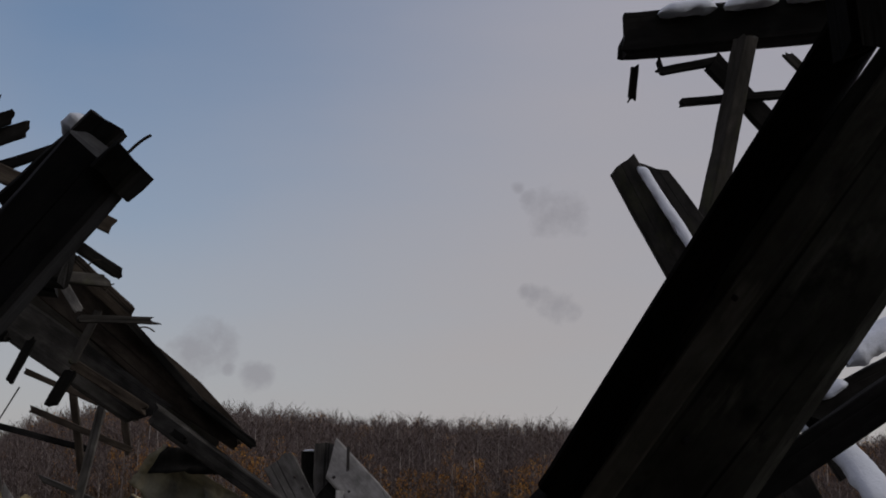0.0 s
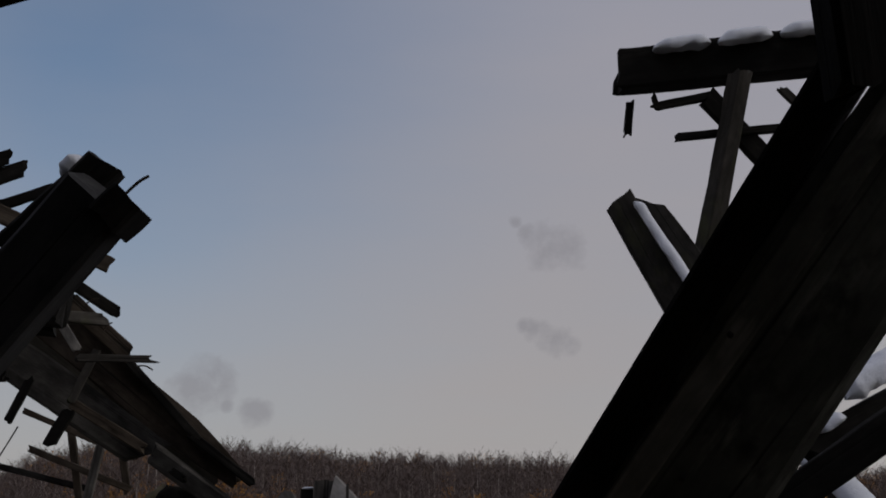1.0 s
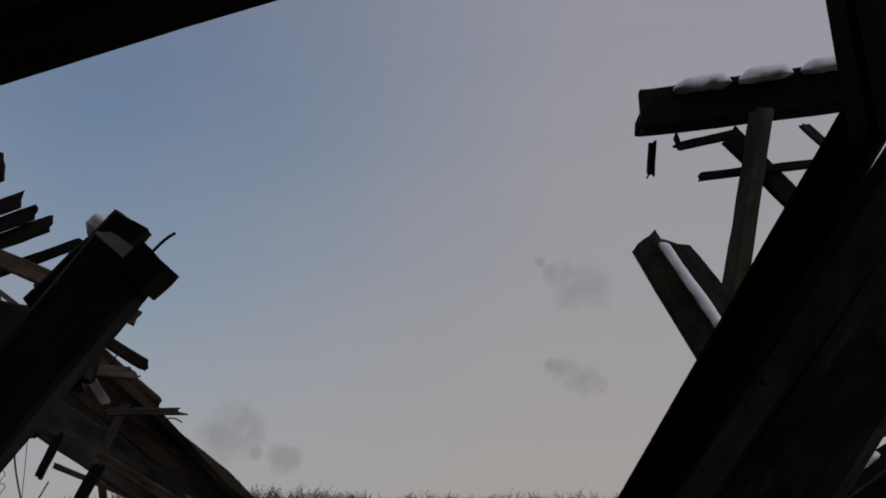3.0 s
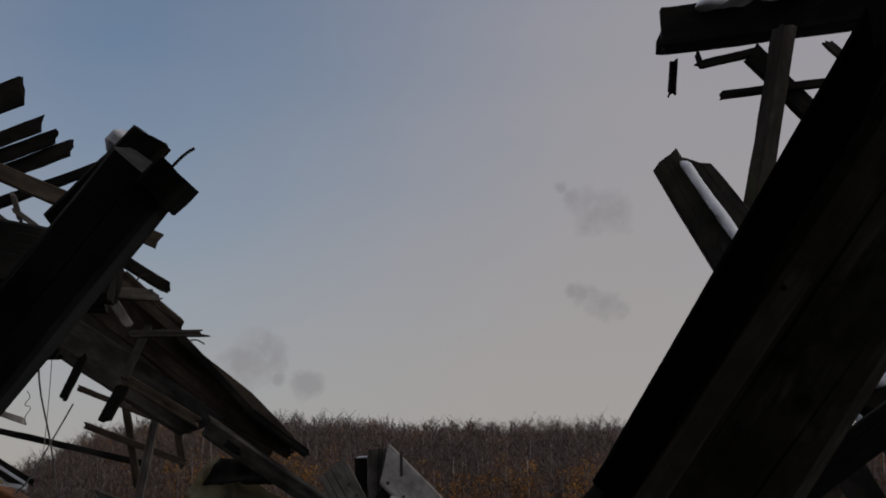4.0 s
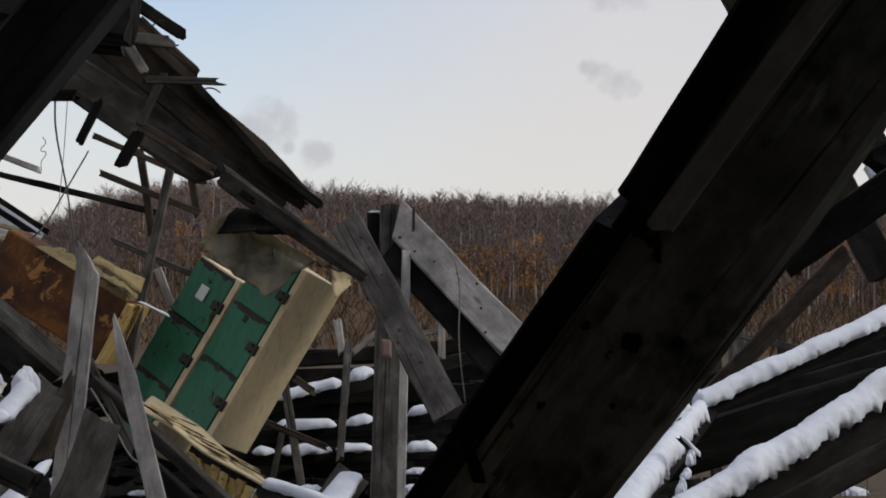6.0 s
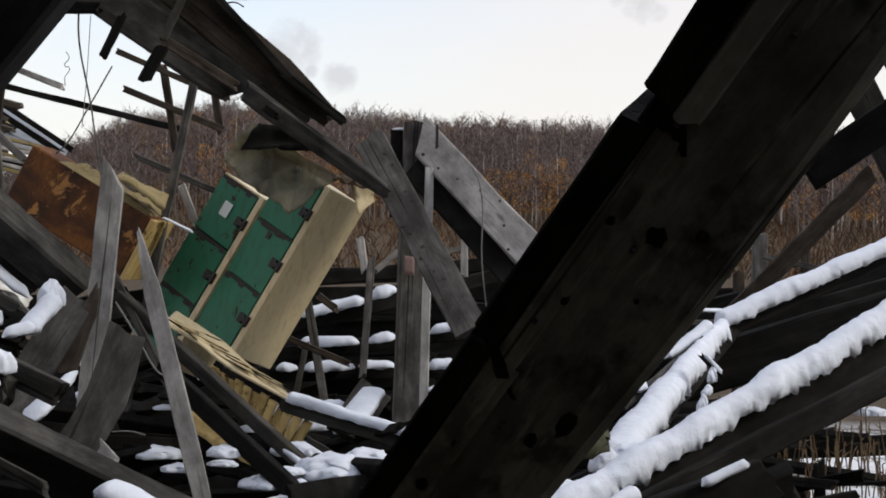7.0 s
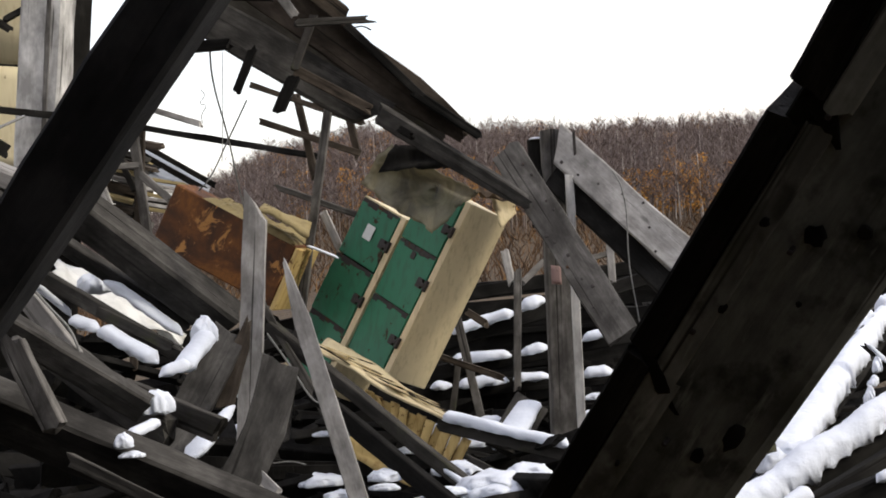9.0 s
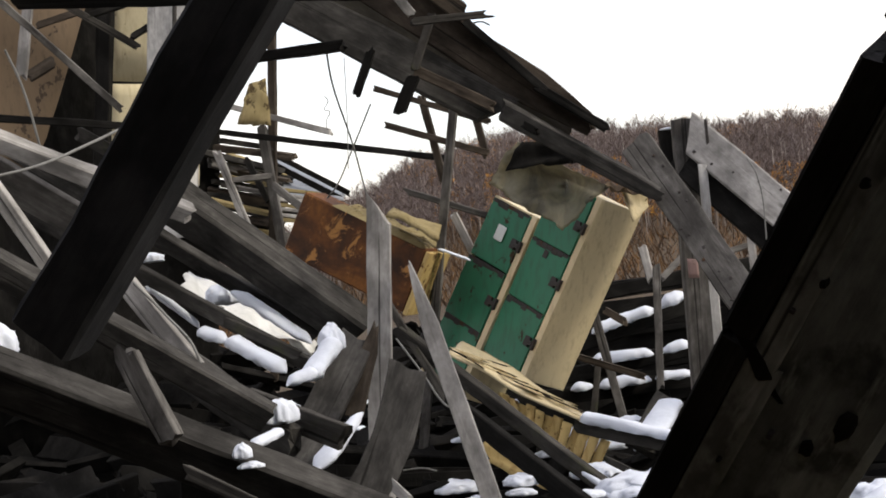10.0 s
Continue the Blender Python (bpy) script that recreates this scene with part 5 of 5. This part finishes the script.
beam("splintered_plank", (-1.788, 7.9, 0.76), (-1.567, 8.3, 1.392), 0.215, 0.05, 10, WOOD_MID, "curved grey plank with a broken top", "plank", G, bend=0.05, rag=(0.02, 0.06), slant=(0, -0.05))
beam("splintered_plank", (-1.70, 8.14, 0.71), (-1.70, 8.26, 0.87), 0.08, 0.03, 0, WOOD_PALE, "pale plank end low in the pile", "plank", G, tip=(1, 0.4), before=0.1)
snow_cap((-1.98, 7.83, 0.95), (-1.79, 8.16, 1.20), 0.17, 0.04, "snow packed between two leaning planks", 84, taper=0.75)
beam("long_low_beam", (-2.63, 6.09, 1.53), (-1.61, 6.43, 0.97), 0.235, 0.14, 30, WOOD_MID, "long grey squared beam lying across the foreground", "beam", before=1.2, after=0.8)
beam("low_rail", (-2.92, 6.50, 2.06), (-2.09, 7.15, 1.34), 0.13, 0.1, 15, WOOD_MID, "dark rail lying over the pile", "beam", before=0.6, after=0.1)
beam("broken_stake", (-2.17, 5.96, 1.63), (-2.01, 5.91, 1.30), 0.1, 0.05, 10, WOOD_GREY, "grey broken stake jammed under a beam", "stake", rag=(0.06, 0.02))
beam("yellowed_plank", (-2.64, 7.17, 1.98), (-2.29, 7.09, 1.52), 0.1, 0.05, 10, WOOD_PALE, "yellowed plank propped on a rail", "plank", before=0.3)
beam("pale_beam", (-3.54, 7.56, 2.84), (-2.83, 7.92, 2.46), 0.1, 0.1, 20, WOOD_PALE, "pale squared beam slanting into the pile", "beam", before=0.8, after=0.3)
beam("pale_plank", (-3.03, 6.75, 2.41), (-2.85, 6.86, 2.03), 0.07, 0.05, 0, WOOD_PALE, "pale narrow plank slanting down", "plank", before=0.4)
beam("broad_board", (-3.49, 7.96, 2.57), (-3.22, 8.10, 2.35), 0.2, 0.05, 20, WOOD_GREY, "grey broad board under the pale beam", "board", before=0.6)
beam("trough_beam", (-2.86, 8.77, 2.42), (-2.06, 9.45, 1.61), 0.25, 0.2, 30, WOOD_MID, "broad dark beam sloping down beneath the rusty box", "beam", before=0.3, rag=(0.02, 0.05))
beam("trough_beam", (-3.18, 9.09, 2.31), (-2.32, 9.38, 1.62), 0.1, 0.08, 20, WOOD_MID, "grey narrow beam sloping through the pile", "beam", before=1.2)
beam("trough_beam", (-3.16, 8.68, 2.09), (-2.27, 8.98, 1.45), 0.085, 0.07, 10, WOOD_MID, "grey narrow beam sloping through the pile", "beam", before=1.2)
beam("trough_beam", (-2.33, 7.50, 1.40), (-1.96, 7.39, 1.13), 0.17, 0.1, 20, WOOD_MID, "dark broken beam end under the snow", "beam", before=0.3)
beam("dark_stay", (-1.79, 9.71, 1.47), (-1.57, 9.53, 1.11), 0.05, 0.05, 0, WOOD_DARK, "dark thin stay behind a plank", "stay", before=0.5, after=0.4)
beam("low_board", (-1.92, 5.8, 1.186), (-1.595, 5.7, 1.038), 0.05, 0.03, 0, WOOD_DARK, "grey narrow board end low in the dark", "board", after=0.3)
beam("slat", (-2.213, 7.6, 1.341), (-1.683, 7.3, 1.144), 0.13, 0.04, 15, WOOD_DARK, "dark broken slat under the rail", "slat", rag=(0.05, 0.03))
beam("slat", (-3.409, 9.0, 2.119), (-2.261, 8.7, 1.52), 0.06, 0.04, 10, WOOD_DARK, "dark thin slat sloping through the pile", "slat", rag=(0.02, 0.06))
beam("splinter", (-0.664, 9.6, 0.693), (-0.371, 9.3, 0.566), 0.04, 0.02, 0, WOOD_DARK, "dark splinter lying on snow below the panel", "splinter", rag=(0.05, 0.05))
beam("splinter", (-1.537, 7.9, 0.754), (-1.65, 8.0, 0.847), 0.05, 0.02, 0, WOOD_PALE, "pale plank end low in the pile", "splinter", rag=(0.02, 0.05))
tarp = sheet("white_tarpaulin", (-3.27, 9.61, 1.98), (-2.45, 9.66, 1.45), (-2.58, 10.35, 1.59), (-3.39, 10.30, 2.19), 26, 12, TARP, 0.06, 0.06, 9, 0.006)
tagged(tarp, "crumpled dirty white tarpaulin lying in the pile", "tarpaulin")
for k, (P0, rx, ry, rz) in enumerate((((-1.98, 7.29, 1.27), 0.08, 0.08, 0.085),
                                       ((-1.82, 6.18, 1.20), 0.035, 0.04, 0.045), ((-1.79, 6.18, 1.15), 0.05, 0.04, 0.02), ((-2.80, 6.12, 1.72), 0.1, 0.1, 0.1),
                                       ((-2.89, 9.42, 1.90), 0.12, 0.12, 0.1), ((-2.44, 9.35, 1.80), 0.06, 0.06, 0.03), ((-3.30, 9.27, 2.18), 0.08, 0.08, 0.04))):
    snow_heap(P0, rx, ry, rz, 100 + k)
snow_cap((-2.12, 8.34, 1.38), (-2.02, 8.63, 1.58), 0.13, 0.06, "snow packed against the edge of a plank", 97)
snow_cap((-2.22, 8.26, 1.37), (-2.06, 8.36, 1.42), 0.1, 0.05, "snow packed against the edge of a plank", 98)
snow_cap((-1.99, 6.86, 1.17), (-1.92, 7.09, 1.21), 0.06, 0.035, "snow caught on a beam end", 99)
snow_cap((-2.88, 8.80, 1.71), (-2.69, 8.75, 1.63), 0.1, 0.05, "snow in the hollow between beams", 91)
snow_cap((-2.70, 8.75, 1.64), (-2.33, 8.65, 1.43), 0.13, 0.07, "snow in the hollow between beams", 92)
snow_cap((-3.17, 8.79, 2.00), (-2.90, 8.90, 1.73), 0.08, 0.035, "thin snow along a sloping beam", 93)
snow_cap((-2.77, 9.15, 1.93), (-2.31, 9.18, 1.57), 0.2, 0.05, "snow lying on the tarpaulin", 94)
snow_cap((-1.21, 5.82, 0.89), (-0.465, 5.680, 0.622), 0.16, 0.07, "smooth drift of snow on the long low beam", 95)
snow_cap((-3.24, 9.50, 2.24), (-3.09, 9.56, 2.12), 0.1, 0.05, "snow on a sloping beam", 96)
wire("slack_cable", [(-2.322, 5.205, 2.303), (-2.207, 5.366, 2.345), (-2.115, 5.614, 2.432), (-2.04, 5.85, 2.52)], 0.006, CABLE, "pale slack cable slung across the wreck")
wire("slack_cable", [(-2.53, 7.00, 1.96), (-2.41, 7.05, 1.80), (-2.26, 7.00, 1.61), (-2.26, 7.00, 1.52), (-2.33, 6.97, 1.49)], 0.007, CABLE, "pale slack cable looped over the rail")
wire("slack_cable", [(-3.67, 8.30, 3.39), (-3.62, 8.36, 3.20), (-3.57, 8.45, 2.79)], 0.007, CABLE, "pale slack cable hanging down")
wire("slack_cable", [(-1.82, 9.30, 1.55), (-1.67, 9.22, 1.34), (-1.53, 9.13, 1.14), (-1.50, 9.14, 1.12)], 0.006, CABLE, "dark slack cable in the pile")
wire("root", [(-1.59, 8.08, 0.89), (-1.49, 8.10, 0.89), (-1.42, 8.11, 0.87)], 0.004, CABLE, "thin bare twig in the pile", "twig")

# ---- standing wall of the building ----
wall = empty("standing_wall", Matrix.Translation((-5.26, 14.07, 4.30)), "standing cream wall with a dark opening, boards torn loose", "wall")
under(wall, sheet("wall_panel", (-5.49, 14.14, 3.20), (-4.70, 14.44, 3.12), (-4.57, 14.36, 4.07), (-5.36, 14.06, 4.14), 8, 8, WALL, 0.01, 0.01, 3, 0.06))
under(wall, sheet("wall_panel", (-5.35, 14.06, 4.17), (-4.57, 14.35, 4.10), (-4.07, 13.77, 6.82), (-4.84, 13.49, 6.86), 8, 8, WALL, 0.01, 0.01, 4, 0.06))
under(wall, sheet("tar_paper", (-7.43, 12.70, 3.35), (-5.90, 13.51, 3.37), (-5.15, 13.49, 5.13), (-6.76, 12.17, 6.75), 14, 14, CLOTH, 0.1, 0.06, 5, 0.02))
# Black sheet added behind the wall as the darkness inside its opening.
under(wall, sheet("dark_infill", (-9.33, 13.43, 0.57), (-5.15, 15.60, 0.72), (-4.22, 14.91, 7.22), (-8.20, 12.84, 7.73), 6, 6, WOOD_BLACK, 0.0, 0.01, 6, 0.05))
beam("jamb", (-4.96, 13.47, 5.83), (-5.44, 13.84, 3.18), 0.14, 0.1, 0, WOOD_BLACK, parent=wall)
beam("pale_post", (-4.38, 12.69, 2.55), (-3.81, 12.15, 6.01), 0.37, 0.3, 0, WOOD_WHITE, "broad whitish cracked post of the standing building", "post")
beam("post_seam", (-4.30, 12.52, 2.63), (-3.78, 12.01, 5.87), 0.035, 0.02, 0, WOOD_GREY, "grey strip nailed down the whitish post", "strip")
G = "boards hanging before the wall"
beam("hanging_board", (-4.84, 11.39, 4.67), (-5.06, 11.49, 3.83), 0.09, 0.03, 0, WOOD_PALE, "pale board hanging before the wall", "board", G)
beam("hanging_board", (-4.93, 11.11, 4.28), (-4.36, 11.73, 3.52), 0.055, 0.03, 0, WOOD_GREY, "grey slanting board before the wall", "board", G, before=0.5)
beam("hanging_board", (-4.91, 11.96, 4.51), (-4.38, 12.27, 4.10), 0.06, 0.04, 0, WOOD_DARK, "dark slanting board before the wall", "board", G, before=0.5)
beam("hanging_board", (-4.40, 12.24, 4.18), (-4.27, 12.38, 4.29), 0.05, 0.04, 0, WOOD_BLACK, "black board stub jutting from the wall", "board", G)
beam("hanging_board", (-5.42, 12.41, 4.00), (-5.21, 12.48, 4.11), 0.1, 0.04, 0, WOOD_BROWN, "brown short board before the wall", "board", G)
beam("hanging_board", (-5.25, 12.29, 4.39), (-4.91, 12.41, 4.49), 0.06, 0.04, 0, WOOD_BROWN, "brown short board before the wall", "board", G)
beam("hanging_board", (-5.53, 11.64, 3.59), (-4.30, 12.20, 3.41), 0.06, 0.05, 0, WOOD_BLACK, "black rail across the wall", "board", G, after=0.4)
beam("hanging_board", (-5.11, 12.63, 3.50), (-4.67, 12.85, 3.17), 0.12, 0.05, 0, WOOD_DARK, "dark board sloping by the wall's foot", "board", G)
beam("hanging_board", (-4.42, 12.18, 4.44), (-4.69, 12.09, 4.37), 0.05, 0.05, 0, WOOD_BLACK, "black stub before the wall", "board", G)

# ---- roof boards still hanging high up ----
G = "roof boards hanging high"
# Boards and masses take their against-the-sky darkness from the near-black colour.
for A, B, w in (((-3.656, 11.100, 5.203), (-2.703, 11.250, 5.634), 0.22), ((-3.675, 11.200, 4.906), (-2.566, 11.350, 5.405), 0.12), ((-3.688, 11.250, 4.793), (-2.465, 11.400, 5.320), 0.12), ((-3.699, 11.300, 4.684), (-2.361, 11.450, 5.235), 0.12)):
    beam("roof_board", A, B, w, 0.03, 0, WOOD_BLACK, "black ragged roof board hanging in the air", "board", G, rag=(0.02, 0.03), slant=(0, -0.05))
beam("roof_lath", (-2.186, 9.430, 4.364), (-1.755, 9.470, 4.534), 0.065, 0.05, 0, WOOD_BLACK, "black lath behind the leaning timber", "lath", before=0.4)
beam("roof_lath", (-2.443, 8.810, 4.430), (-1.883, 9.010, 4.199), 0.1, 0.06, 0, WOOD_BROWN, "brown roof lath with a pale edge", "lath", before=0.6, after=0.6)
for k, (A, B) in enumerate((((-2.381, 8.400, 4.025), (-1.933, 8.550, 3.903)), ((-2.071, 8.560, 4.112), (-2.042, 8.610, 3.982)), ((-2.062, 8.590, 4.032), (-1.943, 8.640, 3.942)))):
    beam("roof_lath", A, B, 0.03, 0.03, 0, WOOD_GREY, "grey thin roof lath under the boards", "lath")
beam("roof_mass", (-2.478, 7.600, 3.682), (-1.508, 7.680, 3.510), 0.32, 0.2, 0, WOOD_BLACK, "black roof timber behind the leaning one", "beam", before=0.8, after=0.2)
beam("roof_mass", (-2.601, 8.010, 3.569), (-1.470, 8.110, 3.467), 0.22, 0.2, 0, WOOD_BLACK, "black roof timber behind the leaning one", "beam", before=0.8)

# ---- unseen walls and roof, added round the camera to shade the near timbers ----
def boarding(name, label, corner, across, up, count, parent_name):
    """A boarded wall or roof: a row of broad dark boards, each a piece of its own."""
    root = empty(name, Matrix.Translation(corner), label, parent_name, kind="structure")
    across, up = Vector(across), Vector(up)
    rngb = random.Random(len(name))
    for i in range(count):
        p = Vector(corner) + across * ((i + 0.5) / count)
        beam("board", p + up * rngb.uniform(0, 0.03), p + up * rngb.uniform(0.97, 1.0), across.length / count * 0.985, 0.03, 90 if abs(up.z) < 0.5 and abs(up.y) > 0.5 else 0, WOOD_DARK, parent=root)
    return root


boarding("wall_south", "unseen dark boarded wall, added to block light from behind", (-4.0, -2.4, 0), (10, 0, 0), (0, 0, 3.9), 34, "wall")


def slab(name, label, x0, x1, y0, y1, z0, z1, category):
    v, f = block(x0, x1, y0, y1, z0, z1, 0.02)
    return tagged(link_mesh(name, v, f, WOOD_DARK), label, category, kind="structure")


# Out-of-view slabs that cut sky light from the sides and above.
slab("wall_west", "unseen dark side wall, added to block light", -4.1, -4.0, -2.5, 5.6, -0.1, 3.9, "wall")
slab("ceiling", "unseen dark roof slab, added to shade the foreground", -4.1, 0.9, -2.5, 3.0, 3.9, 4.0, "ceiling")
slab("wall_east", "unseen dark side wall, added to block light", 6.0, 6.1, -2.5, 1.3, -0.1, 2.7, "wall")

# ---- heap of broken dark boards under everything ----
def rubble():
    rngr = random.Random(21)
    V, Fc = [], []
    for i in range(2300):
        y = rngr.uniform(4.6, 18.0)
        x = rngr.uniform(-0.62, 0.36) * y
        top = min(1.15, 0.25 + 0.052 * y) - (0.25 if x > 0.1 * y else 0.0) if y < 14.5 else 1.6
        if -0.6 < x < 1.8 and 8.3 < y < 14.5:
            top = 0.3
        if x > 0.2 * y and y > 8.5:
            continue
        z = rngr.uniform(0.0, max(0.15, top - 0.15))
        L, w, h = rngr.uniform(0.6, 2.4), rngr.uniform(0.06, 0.24), rngr.uniform(0.025, 0.09)
        d = Vector((rngr.uniform(-1, 1), rngr.uniform(-0.7, 0.7), rngr.uniform(-0.28, 0.28))).normalized()
        p = Vector((x, y, z))
        if (p + d * L).z < 0 or (p + d * L).z > top or (p + d * L).y > 19.0 or abs((p + d * L).x) > 0.66 * y:
            continue
        m, length = along(p, p + d * L, rngr.uniform(-60, 60))
        v, f = plank_shape(length, w, h, (0.04, 0.04), rng=rngr)
        k = len(V)
        V.extend(tuple(m @ Vector(q)) for q in v)
        Fc.extend(tuple(q + k for q in face) for face in f)
    # The boards' near-black colour holds the shade of the voids below the wreck.
    tagged(link_mesh("rubble", V, Fc, WOOD_BLACK), "heap of broken boards, void shade put into their black", "rubble", kind="stuff")
    for i in range(46):
        y = rngr.uniform(8, 15)
        x = rngr.uniform(-0.25, 0.3) * y
        s = rngr.uniform(0.06, 0.2)
        snow_heap((x, y, min(1.15, 0.25 + 0.052 * y) - (0.38 if x > 0.1 * y else 0.15)), s, s * 0.8, s * 0.35, 200 + i)


rubble()
